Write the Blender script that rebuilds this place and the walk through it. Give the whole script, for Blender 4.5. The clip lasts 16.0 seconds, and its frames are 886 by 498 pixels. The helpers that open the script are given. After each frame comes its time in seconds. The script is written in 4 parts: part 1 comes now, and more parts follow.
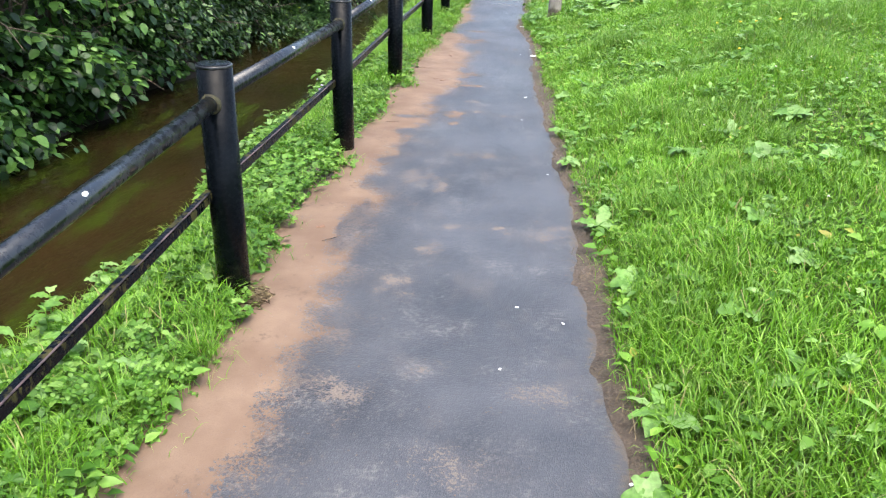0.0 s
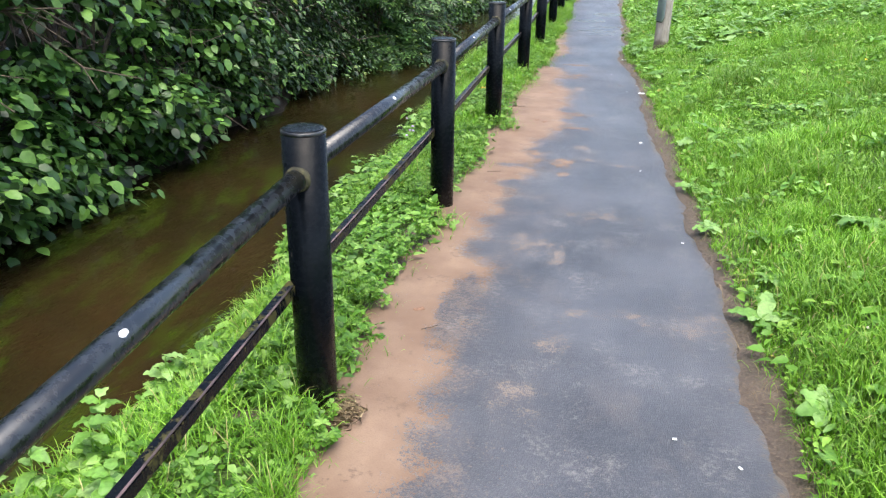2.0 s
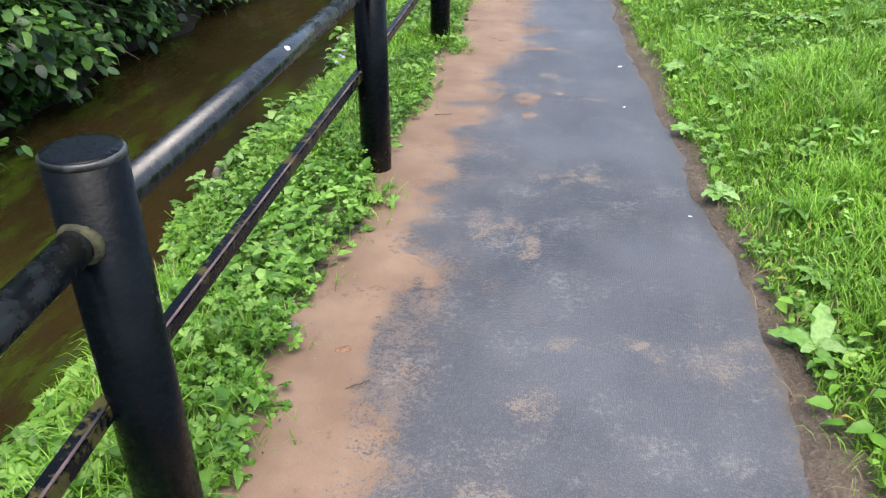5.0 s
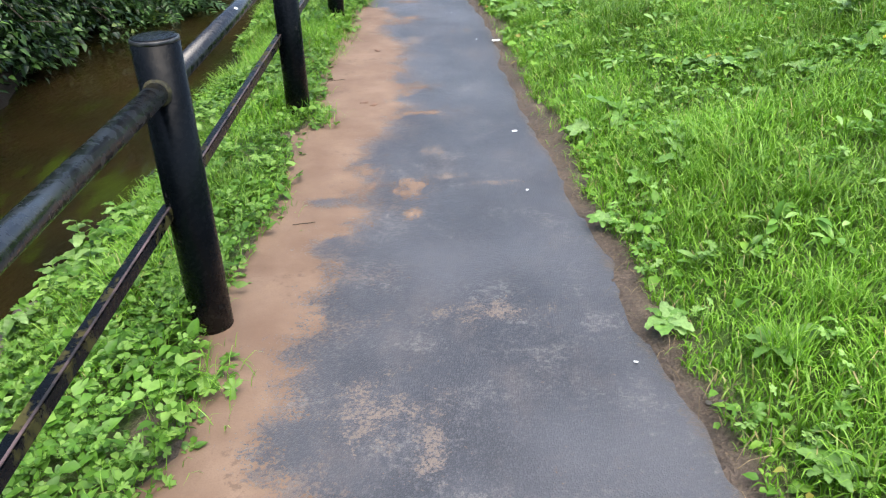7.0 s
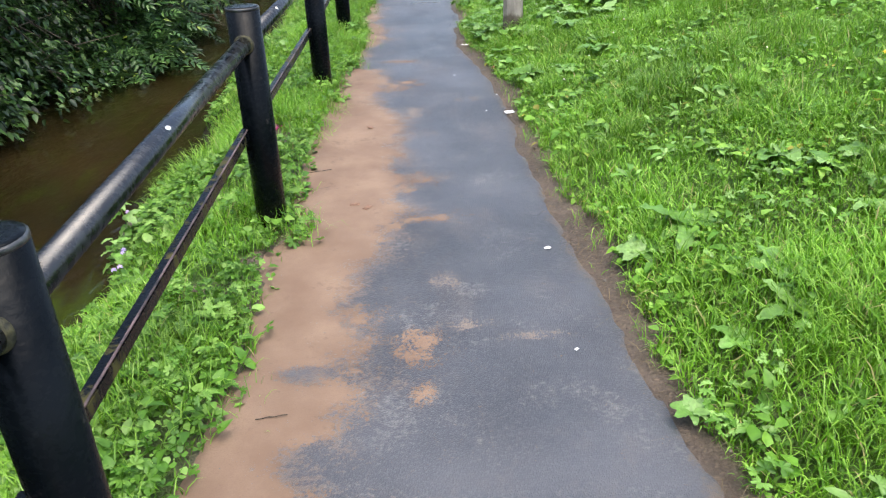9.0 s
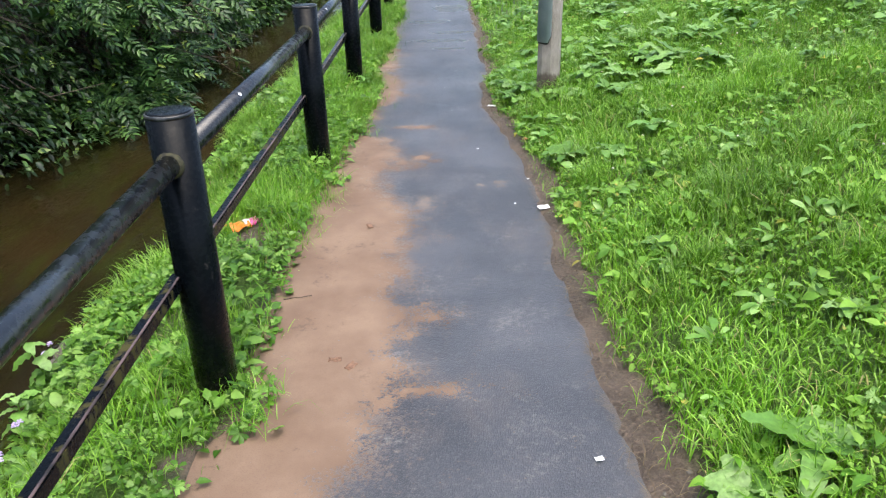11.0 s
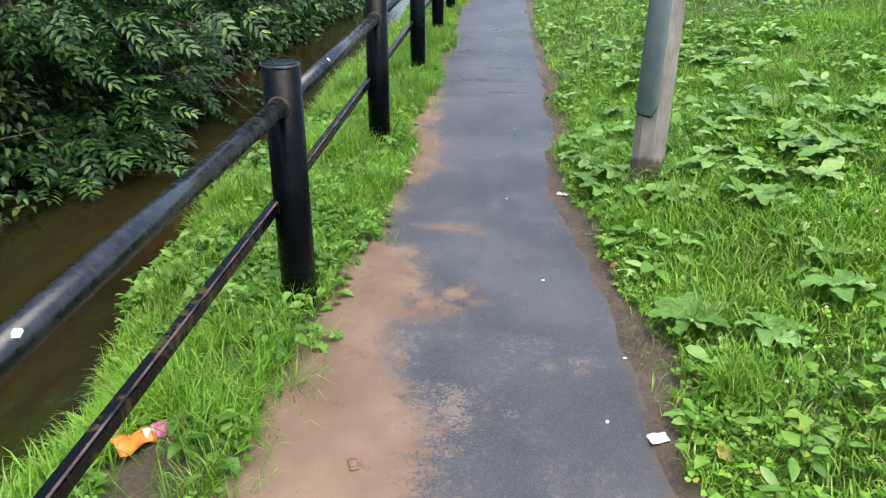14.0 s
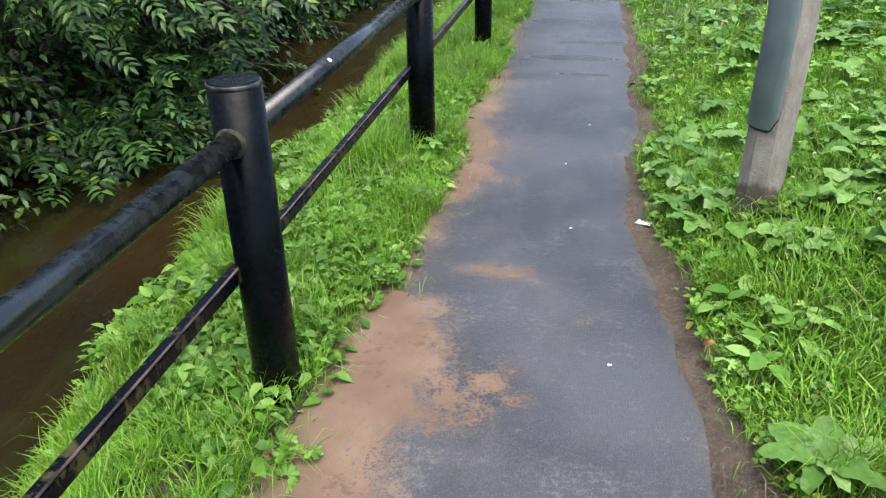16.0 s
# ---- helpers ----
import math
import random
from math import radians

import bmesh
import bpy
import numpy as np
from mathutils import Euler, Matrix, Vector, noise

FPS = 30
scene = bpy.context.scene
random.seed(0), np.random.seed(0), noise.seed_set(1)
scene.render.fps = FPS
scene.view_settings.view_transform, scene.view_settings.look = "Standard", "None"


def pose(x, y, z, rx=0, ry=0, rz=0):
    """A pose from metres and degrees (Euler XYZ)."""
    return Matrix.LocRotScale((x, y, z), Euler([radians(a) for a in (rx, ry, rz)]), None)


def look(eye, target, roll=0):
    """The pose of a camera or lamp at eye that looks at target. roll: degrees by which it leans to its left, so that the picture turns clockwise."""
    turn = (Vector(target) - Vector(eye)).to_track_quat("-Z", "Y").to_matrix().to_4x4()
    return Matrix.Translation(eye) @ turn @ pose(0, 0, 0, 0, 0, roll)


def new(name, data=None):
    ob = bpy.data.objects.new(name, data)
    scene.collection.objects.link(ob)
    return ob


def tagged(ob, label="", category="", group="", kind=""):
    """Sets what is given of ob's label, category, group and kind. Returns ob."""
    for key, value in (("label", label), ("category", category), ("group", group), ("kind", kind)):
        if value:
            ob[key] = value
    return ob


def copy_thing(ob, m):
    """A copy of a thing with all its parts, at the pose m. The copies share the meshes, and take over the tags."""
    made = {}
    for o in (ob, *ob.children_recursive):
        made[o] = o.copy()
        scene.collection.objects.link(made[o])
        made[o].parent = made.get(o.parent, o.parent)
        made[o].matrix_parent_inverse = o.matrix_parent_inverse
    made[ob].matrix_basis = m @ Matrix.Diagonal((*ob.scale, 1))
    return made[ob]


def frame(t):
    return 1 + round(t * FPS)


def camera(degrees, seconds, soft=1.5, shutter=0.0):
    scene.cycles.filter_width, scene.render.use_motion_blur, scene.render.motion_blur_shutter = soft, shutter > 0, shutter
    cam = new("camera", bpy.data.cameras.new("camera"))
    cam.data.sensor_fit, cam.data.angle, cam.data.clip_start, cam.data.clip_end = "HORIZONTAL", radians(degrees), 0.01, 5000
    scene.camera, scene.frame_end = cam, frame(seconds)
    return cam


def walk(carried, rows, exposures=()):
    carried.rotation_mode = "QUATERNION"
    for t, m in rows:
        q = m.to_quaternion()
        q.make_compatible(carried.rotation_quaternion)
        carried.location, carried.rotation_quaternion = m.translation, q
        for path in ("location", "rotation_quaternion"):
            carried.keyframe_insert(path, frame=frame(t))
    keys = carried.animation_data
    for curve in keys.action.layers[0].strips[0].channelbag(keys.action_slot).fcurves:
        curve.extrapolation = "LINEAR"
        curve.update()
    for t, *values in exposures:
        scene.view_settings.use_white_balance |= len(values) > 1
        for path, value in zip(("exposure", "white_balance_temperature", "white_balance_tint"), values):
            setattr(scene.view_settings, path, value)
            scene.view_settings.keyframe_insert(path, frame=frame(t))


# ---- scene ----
cam = camera(60.6, 16.0, 1.15)
PATH = [
    (0, (-0.033, 0.876, 1.486), (-0.203, 2.682, 0.643), 1.9),
    (0.5, (-0.188, 1.005, 1.481), (-0.339, 2.822, 0.659), 1.3),
    (1, (-0.24, 1.182, 1.463), (-0.364, 3.005, 0.651), 1.8),
    (1.5, (-0.24, 1.392, 1.471), (-0.514, 3.201, 0.665), 2.2),
    (2, (-0.309, 1.514, 1.461), (-0.674, 3.316, 0.672), 0.9),
    (2.5, (-0.424, 1.641, 1.435), (-0.753, 3.424, 0.59), 0.9),
    (3, (-0.445, 1.856, 1.405), (-0.747, 3.608, 0.488), 2.0),
    (5.5, (-0.429, 2.697, 1.383), (-0.6, 4.409, 0.365), -1.1),
    (6, (-0.484, 2.94, 1.383), (-0.472, 4.688, 0.41), -0.7),
    (6.5, (-0.477, 3.216, 1.375), (-0.394, 4.966, 0.41), -0.9),
    (7, (-0.409, 3.449, 1.389), (-0.385, 5.191, 0.407), -1.4),
    (7.5, (-0.445, 3.671, 1.385), (-0.343, 5.421, 0.423), -2.3),
    (8, (-0.482, 3.943, 1.369), (-0.248, 5.669, 0.385), -1.6),
    (8.5, (-0.45, 4.234, 1.394), (-0.356, 5.955, 0.379), 0.5),
    (9, (-0.461, 4.423, 1.394), (-0.418, 6.203, 0.483), -2.0),
    (11.5, (-0.368, 5.74, 1.447), (-0.444, 7.555, 0.608), -0.8),
    (12, (-0.431, 6.007, 1.43), (-0.58, 7.827, 0.614), -0.1),
    (12.5, (-0.449, 6.279, 1.421), (-0.62, 8.083, 0.575), -0.2),
    (13, (-0.373, 6.588, 1.433), (-0.646, 8.374, 0.576), -0.7),
    (13.5, (-0.415, 6.864, 1.42), (-0.59, 8.681, 0.604), -0.7),
    (14, (-0.4, 7.156, 1.403), (-0.536, 8.965, 0.561), 0.4),
    (14.5, (-0.332, 7.421, 1.411), (-0.553, 9.201, 0.525), -0.6),
    (15, (-0.382, 7.638, 1.403), (-0.569, 9.439, 0.555), -1.3),
    (15.5, (-0.404, 7.825, 1.382), (-0.558, 9.616, 0.504), -0.7),
    (16, (-0.324, 8.018, 1.374), (-0.668, 9.75, 0.435), -1.1),
]
walk(cam, [(t, look(eye, target, roll)) for t, eye, target, roll in PATH], [(0, 1.85), (3, 1.77), (5.5, 1.62), (7, 1.58), (9, 1.6), (11.5, 1.5), (12.5, 1.45), (16, 1.45)])

# ---- world, sun, exposure ----
world = bpy.data.worlds.new("overcast")
scene.world = world
world.use_nodes = True
wn = world.node_tree
sky = wn.nodes.new("ShaderNodeTexSky")
sky.sky_type = "NISHITA"
sky.sun_disc = False
sky.sun_elevation, sky.sun_rotation = radians(75), radians(148)
sky.air_density, sky.dust_density, sky.ozone_density = 1.0, 4.0, 1.0
wn.nodes["Background"].inputs[1].default_value = 0.15
wn.links.new(sky.outputs[0], wn.nodes["Background"].inputs[0])
sun = new("sun", bpy.data.lights.new("sun", "SUN"))
sun.data.energy, sun.data.angle, sun.data.color = 1.0, radians(60), (1.0, 0.985, 0.96)
sun.matrix_world = look((2.5, -4, 18), (0, 0, 0))


# ---- node helpers ----
def material(name, rough=0.6):
    m = bpy.data.materials.new(name)
    m.use_nodes = True
    b = m.node_tree.nodes["Principled BSDF"]
    b.inputs["Roughness"].default_value = rough
    return m, m.node_tree, b


def place(nt, sx=1, sy=1, sz=1):
    g = nt.nodes.new("ShaderNodeNewGeometry")
    mp = nt.nodes.new("ShaderNodeMapping")
    mp.inputs["Scale"].default_value = (sx, sy, sz)
    nt.links.new(g.outputs["Position"], mp.inputs["Vector"])
    return mp.outputs[0]


def grain(nt, scale, detail=4, vec=None, rough=0.55):
    n = nt.nodes.new("ShaderNodeTexNoise")
    n.inputs["Scale"].default_value, n.inputs["Detail"].default_value, n.inputs["Roughness"].default_value = scale, detail, rough
    nt.links.new(vec or place(nt), n.inputs["Vector"])
    return n.outputs[0]


def cells(nt, scale, vec=None):
    n = nt.nodes.new("ShaderNodeTexVoronoi")
    n.inputs["Scale"].default_value = scale
    nt.links.new(vec or place(nt), n.inputs["Vector"])
    return n.outputs["Distance"], n.outputs["Color"]


def ramp(nt, fac, *stops):
    r = nt.nodes.new("ShaderNodeValToRGB")
    while len(r.color_ramp.elements) < len(stops):
        r.color_ramp.elements.new(0.5)
    for e, (p, c) in zip(r.color_ramp.elements, stops):
        e.position = p
        e.color = (c, c, c, 1) if isinstance(c, (int, float)) else (*c, 1)
    nt.links.new(fac, r.inputs[0])
    return r.outputs[0]


def mixed(nt, fac, a, b, blend="MIX"):
    n = nt.nodes.new("ShaderNodeMix")
    n.data_type, n.blend_type = "RGBA", blend
    for i, v in ((0, fac), (6, a), (7, b)):
        if isinstance(v, (int, float)):
            n.inputs[i].default_value = v if i == 0 else (v, v, v, 1)
        elif isinstance(v, tuple):
            n.inputs[i].default_value = (*v, 1)
        else:
            nt.links.new(v, n.inputs[i])
    return n.outputs[2]


def calc(nt, op, a, b=0.0, c=0.0):
    n = nt.nodes.new("ShaderNodeMath")
    n.operation = op
    for i, v in enumerate((a, b, c)):
        if isinstance(v, (int, float)):
            n.inputs[i].default_value = v
        else:
            nt.links.new(v, n.inputs[i])
    return n.outputs[0]


def bumped(nt, b, height, dist=0.01, strength=0.6):
    n = nt.nodes.new("ShaderNodeBump")
    n.inputs["Strength"].default_value, n.inputs["Distance"].default_value = strength, dist
    nt.links.new(height, n.inputs["Height"])
    nt.links.new(n.outputs[0], b.inputs["Normal"])


def attribute(nt, name):
    n = nt.nodes.new("ShaderNodeAttribute")
    n.attribute_name = name
    return n.outputs["Fac"]


# ---- materials ----
def foliage(name, dark, mid, light, rough=0.45, trans=0.3, patch=1.5, per_object=False, dry=None):
    m, nt, b = material(name, rough)
    b.inputs["Specular IOR Level"].default_value = 0.35
    if per_object:
        r = nt.nodes.new("ShaderNodeObjectInfo").outputs["Random"]
    else:
        r = nt.nodes.new("ShaderNodeNewGeometry").outputs["Random Per Island"]
    stops = [(0.0, dark), (0.5, mid), (0.93, light)]
    if dry:
        stops += [(0.965, light), (0.985, dry)]
    c = ramp(nt, r, *stops)
    blot = ramp(nt, grain(nt, patch, 3), (0.3, 0.68), (0.7, 1.2))
    fine = ramp(nt, grain(nt, 70 if per_object else 45, 4), (0.3, 0.72 if per_object else 0.85), (0.7, 1.15))
    c = mixed(nt, 1.0, mixed(nt, 1.0, c, blot, "MULTIPLY"), fine, "MULTIPLY")
    nt.links.new(c, b.inputs["Base Color"])
    t = nt.nodes.new("ShaderNodeBsdfTranslucent")
    nt.links.new(c, t.inputs[0])
    s = nt.nodes.new("ShaderNodeMixShader")
    s.inputs[0].default_value = trans
    nt.links.new(b.outputs[0], s.inputs[1])
    nt.links.new(t.outputs[0], s.inputs[2])
    nt.links.new(s.outputs[0], nt.nodes["Material Output"].inputs[0])
    return m


GRASS = foliage("grass", (0.082, 0.22, 0.010), (0.150, 0.33, 0.018), (0.27, 0.47, 0.07), 0.36, 0.35, 1.1, dry=(0.38, 0.34, 0.14))
CLOVER = foliage("clover", (0.08, 0.21, 0.016), (0.135, 0.30, 0.025), (0.22, 0.40, 0.05), 0.5, 0.3, 2.0, dry=(0.36, 0.33, 0.06))
WEED = foliage("weed_leaf", (0.075, 0.19, 0.020), (0.14, 0.30, 0.040), (0.27, 0.45, 0.12), 0.38, 0.28, 2.2)
BANKWEED = foliage("bank_weed_leaf", (0.055, 0.15, 0.013), (0.108, 0.25, 0.026), (0.22, 0.39, 0.072), 0.42, 0.28, 2.6)
DOCK = foliage("dock_leaf", (0.11, 0.25, 0.035), (0.17, 0.34, 0.065), (0.28, 0.45, 0.14), 0.4, 0.3, 3.0, per_object=True)
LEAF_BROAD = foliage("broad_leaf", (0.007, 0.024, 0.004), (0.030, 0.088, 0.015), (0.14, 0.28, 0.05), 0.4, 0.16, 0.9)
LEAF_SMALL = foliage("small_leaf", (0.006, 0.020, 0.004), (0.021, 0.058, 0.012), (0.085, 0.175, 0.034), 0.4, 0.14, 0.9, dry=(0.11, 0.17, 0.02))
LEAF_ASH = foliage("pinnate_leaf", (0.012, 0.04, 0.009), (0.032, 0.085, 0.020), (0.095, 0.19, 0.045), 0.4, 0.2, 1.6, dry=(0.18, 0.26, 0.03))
STRAW = foliage("straw", (0.075, 0.052, 0.03), (0.16, 0.12, 0.065), (0.28, 0.22, 0.12), 0.7, 0.1, 3.0)


def soil_material():
    m, nt, b = material("soil", 0.75)
    n = grain(nt, 5, 6)
    f = grain(nt, 70, 4)
    c = mixed(nt, ramp(nt, n, (0.35, 0.0), (0.65, 1.0)), (0.088, 0.068, 0.051), (0.162, 0.125, 0.094))
    c = mixed(nt, ramp(nt, grain(nt, 24, 6, None, 0.7), (0.34, 0.55), (0.46, 0.0)), c, (0.055, 0.043, 0.033))
    c = mixed(nt, ramp(nt, f, (0.5, 0.0), (0.72, 0.7)), c, (0.22, 0.165, 0.12))
    c = mixed(nt, attribute(nt, "turf"), c, mixed(nt, ramp(nt, f, (0.4, 0.0), (0.65, 1.0)), (0.055, 0.125, 0.014), (0.10, 0.20, 0.026)))
    # near-black tint: damp bank soil plus the shade under the bushes, painted in
    c = mixed(nt, attribute(nt, "wet_and_shade"), c, (0.010, 0.008, 0.005))
    nt.links.new(c, b.inputs["Base Color"])
    nt.links.new(mixed(nt, attribute(nt, "wet_and_shade"), ramp(nt, n, (0.3, 0.45), (0.7, 0.85)), 0.95), b.inputs["Roughness"])
    b.inputs["Specular IOR Level"].default_value = 0.25
    crumb = grain(nt, 28, 6, None, 0.75)
    bumped(nt, b, calc(nt, "ADD", crumb, calc(nt, "ADD", n, f)), 0.03, 1.0)
    return m


def path_material():
    m, nt, b = material("asphalt_with_sand", 0.5)
    # sand mask with a ragged, grainy edge
    edge = calc(nt, "MULTIPLY_ADD", calc(nt, "SUBTRACT", grain(nt, 11, 7, None, 0.72), 0.5), 1.9, attribute(nt, "sand"))
    speck = calc(nt, "MULTIPLY_ADD", calc(nt, "SUBTRACT", grain(nt, 90, 4, None, 0.75), 0.5), 2.1, edge)
    sand = ramp(nt, speck, (0.46, 0.0), (0.54, 1.0))
    worn_e = calc(nt, "MULTIPLY_ADD", calc(nt, "SUBTRACT", grain(nt, 13, 6, None, 0.65), 0.5), 1.7, attribute(nt, "worn"))
    worn_s = calc(nt, "MULTIPLY_ADD", calc(nt, "SUBTRACT", grain(nt, 85, 4, None, 0.75), 0.5), 2.2, worn_e)
    worn = ramp(nt, worn_s, (0.5, 0.0), (0.68, 0.65))
    # asphalt
    dist, col = cells(nt, 210)
    stone = nt.nodes.new("ShaderNodeSeparateColor")
    nt.links.new(col, stone.inputs[0])
    big = grain(nt, 1.6, 4)
    mid = grain(nt, 14, 5, None, 0.7)
    base = mixed(nt, ramp(nt, big, (0.35, 0.0), (0.65, 1.0)), (0.027, 0.029, 0.034), (0.062, 0.064, 0.071))
    base = mixed(nt, ramp(nt, stone.outputs[0], (0.5, 0.0), (1.0, 0.38)), base, (0.115, 0.115, 0.12))
    base = mixed(nt, ramp(nt, mid, (0.58, 0.0), (0.75, 0.45)), base, (0.105, 0.092, 0.085))
    base = mixed(nt, ramp(nt, grain(nt, 2.6, 7, place(nt, 1.3, 0.7, 1), 0.72), (0.54, 0.0), (0.70, 0.22)), base, (0.17, 0.135, 0.11))
    dusty = calc(nt, "MULTIPLY_ADD", calc(nt, "SUBTRACT", grain(nt, 60, 5, None, 0.78), 0.5), 2.4, calc(nt, "MULTIPLY_ADD", calc(nt, "SUBTRACT", grain(nt, 6, 5, None, 0.7), 0.5), 1.8, calc(nt, "MULTIPLY", attribute(nt, "dust"), 0.62)))
    base = mixed(nt, ramp(nt, dusty, (0.48, 0.0), (0.66, 0.5)), base, (0.165, 0.118, 0.086))
    scuff = calc(nt, "MULTIPLY", grain(nt, 48, 5, None, 0.8), grain(nt, 4, 5, None, 0.7))
    base = mixed(nt, ramp(nt, scuff, (0.29, 0.0), (0.40, 0.6)), base, (0.19, 0.175, 0.16))
    base = mixed(nt, worn, base, (0.20, 0.155, 0.118))
    muddy = calc(nt, "MULTIPLY_ADD", calc(nt, "SUBTRACT", grain(nt, 22, 6, None, 0.78), 0.5), 2.4, attribute(nt, "mud"))
    base = mixed(nt, ramp(nt, muddy, (0.38, 0.0), (0.62, 0.9)), base, (0.092, 0.073, 0.058))
    pool = ramp(nt, calc(nt, "MULTIPLY_ADD", calc(nt, "SUBTRACT", grain(nt, 7, 4), 0.5), 1.0, attribute(nt, "puddle")), (0.42, 0.0), (0.6, 0.85))
    base = mixed(nt, pool, base, (0.03, 0.026, 0.022))
    sn, sf = grain(nt, 4, 5), grain(nt, 220, 3)
    sc = mixed(nt, ramp(nt, sn, (0.35, 0.0), (0.65, 1.0)), (0.140, 0.087, 0.053), (0.205, 0.138, 0.090))
    sc = mixed(nt, ramp(nt, sf, (0.45, 0.0), (0.8, 0.6)), sc, (0.12, 0.072, 0.05))
    prints = calc(nt, "MULTIPLY", grain(nt, 34, 4, None, 0.7), grain(nt, 5, 4))
    sc = mixed(nt, ramp(nt, prints, (0.33, 0.0), (0.40, 0.6)), sc, (0.085, 0.056, 0.036))
    sc = mixed(nt, ramp(nt, grain(nt, 1.7, 5, place(nt, 1.5, 0.8, 1), 0.65), (0.5, 0.0), (0.68, 0.45)), sc, (0.125, 0.078, 0.048))
    nt.links.new(mixed(nt, sand, base, sc), b.inputs["Base Color"])
    wet_and_shade = ramp(nt, grain(nt, 0.9, 4, place(nt, 1.6, 0.8, 1)), (0.38, 0.35), (0.62, 0.47))
    dry = mixed(nt, sand, wet_and_shade, 0.75)
    nt.links.new(mixed(nt, pool, mixed(nt, worn, dry, 0.8), 0.1), b.inputs["Roughness"])
    lump = calc(nt, "MULTIPLY_ADD", grain(nt, 14, 4), 0.9, calc(nt, "MULTIPLY", sand, 0.8))
    bumped(nt, b, calc(nt, "MULTIPLY_ADD", dist, calc(nt, "MULTIPLY_ADD", sand, 0.6, -0.75), lump), 0.006, 0.42)
    return m


def water_material():
    m, nt, b = material("murky_water", 0.07)
    weed = ramp(nt, grain(nt, 1.3, 6, place(nt, 2.4, 0.65, 1), 0.7), (0.50, 0.0), (0.60, 0.9))
    g = nt.nodes.new("ShaderNodeNewGeometry")
    xyz = nt.nodes.new("ShaderNodeSeparateXYZ")
    nt.links.new(g.outputs["Position"], xyz.inputs[0])
    weed = calc(nt, "MULTIPLY", weed, ramp(nt, calc(nt, "MULTIPLY", xyz.outputs[1], 0.05), (0.40, 1.0), (0.50, 0.3)))
    mud = mixed(nt, ramp(nt, grain(nt, 0.7, 4), (0.35, 0.0), (0.65, 1.0)), (0.009, 0.0078, 0.003), (0.023, 0.0145, 0.0052))
    nt.links.new(mixed(nt, weed, mud, (0.024, 0.036, 0.004)), b.inputs["Base Color"])
    b.inputs["IOR"].default_value = 1.33
    ripple = calc(nt, "ADD", grain(nt, 3.0, 3, place(nt, 2.0, 0.9, 1)), calc(nt, "MULTIPLY", grain(nt, 14, 2, place(nt, 1.7, 0.8, 1)), 0.25))
    bumped(nt, b, ripple, 0.05, 0.35)
    return m


def paint_material(name="black_paint", moss=0.0):
    m, nt, b = material(name, 0.28)
    b.inputs["Specular IOR Level"].default_value = 0.09
    n, f = grain(nt, 7, 5), grain(nt, 60, 4)
    c = mixed(nt, ramp(nt, n, (0.35, 0.0), (0.7, 1.0)), (0.0018, 0.0028, 0.0038), (0.0045, 0.0062, 0.0082))
    chip = ramp(nt, calc(nt, "MULTIPLY", f, grain(nt, 11, 3)), (0.39, 0.0), (0.45, 0.7))
    c = mixed(nt, chip, c, (0.05, 0.045, 0.042))
    r = ramp(nt, f, (0.3, 0.16), (0.7, 0.36))
    if moss:
        streak = ramp(nt, grain(nt, 13, 6, place(nt, 1, 1, 0.6), 0.72), (0.53, 0.0), (0.60, moss))
        c = mixed(nt, streak, c, (0.085, 0.078, 0.026))
        r = mixed(nt, streak, r, 0.85)
    else:
        # splashed soil on the lowest hand's breadth of the posts
        g = nt.nodes.new("ShaderNodeNewGeometry")
        xyz = nt.nodes.new("ShaderNodeSeparateXYZ")
        nt.links.new(g.outputs["Position"], xyz.inputs[0])
        low = calc(nt, "MULTIPLY_ADD", grain(nt, 22, 5), 0.26, xyz.outputs[2])
        c = mixed(nt, ramp(nt, low, (0.19, 0.75), (0.26, 0.0)), c, (0.026, 0.022, 0.018))
    nt.links.new(c, b.inputs["Base Color"])
    nt.links.new(r, b.inputs["Roughness"])
    bumped(nt, b, calc(nt, "ADD", f, calc(nt, "MULTIPLY", n, 2)), 0.002, 0.5)
    return m


def rail_material():
    m, nt, b = material("wet_black_paint", 0.3)
    n, f = grain(nt, 26, 5, None, 0.7), grain(nt, 90, 3)
    nt.links.new(mixed(nt, ramp(nt, n, (0.45, 0.0), (0.62, 1.0)), (0.003, 0.004, 0.005), (0.014, 0.017, 0.020)), b.inputs["Base Color"])
    nt.links.new(ramp(nt, n, (0.35, 0.18), (0.65, 0.36)), b.inputs["Roughness"])
    b.inputs["IOR"].default_value = 1.58
    bumped(nt, b, calc(nt, "ADD", n, f), 0.0012, 0.3)
    return m


def spotted(name, a, c, scale=20, rough=0.7, bump=0.004, metal=0.0, lo=0.35, hi=0.65):
    m, nt, b = material(name, rough)
    n = grain(nt, scale, 5)
    nt.links.new(mixed(nt, ramp(nt, n, (lo, 0.0), (hi, 1.0)), a, c), b.inputs["Base Color"])
    b.inputs["Metallic"].default_value = metal
    bumped(nt, b, n, bump, 0.6)
    return m


SOIL, PATHMAT, WATER = soil_material(), path_material(), water_material()
RAILPAINT = rail_material()
PAINT, PAINT_MOSS = paint_material(), paint_material("mossy_black_paint", 0.75)
RIM = spotted("worn_rim", (0.006, 0.007, 0.008), (0.075, 0.08, 0.08), 22, 0.35, 0.004, 0.0, 0.45, 0.7)
WELD = spotted("rusty_weld", (0.010, 0.011, 0.007), (0.065, 0.060, 0.024), 55, 0.8, 0.008)
SCRAPE = spotted("scraped_primer", (0.012, 0.01, 0.01), (0.16, 0.105, 0.10), 9, 0.6)
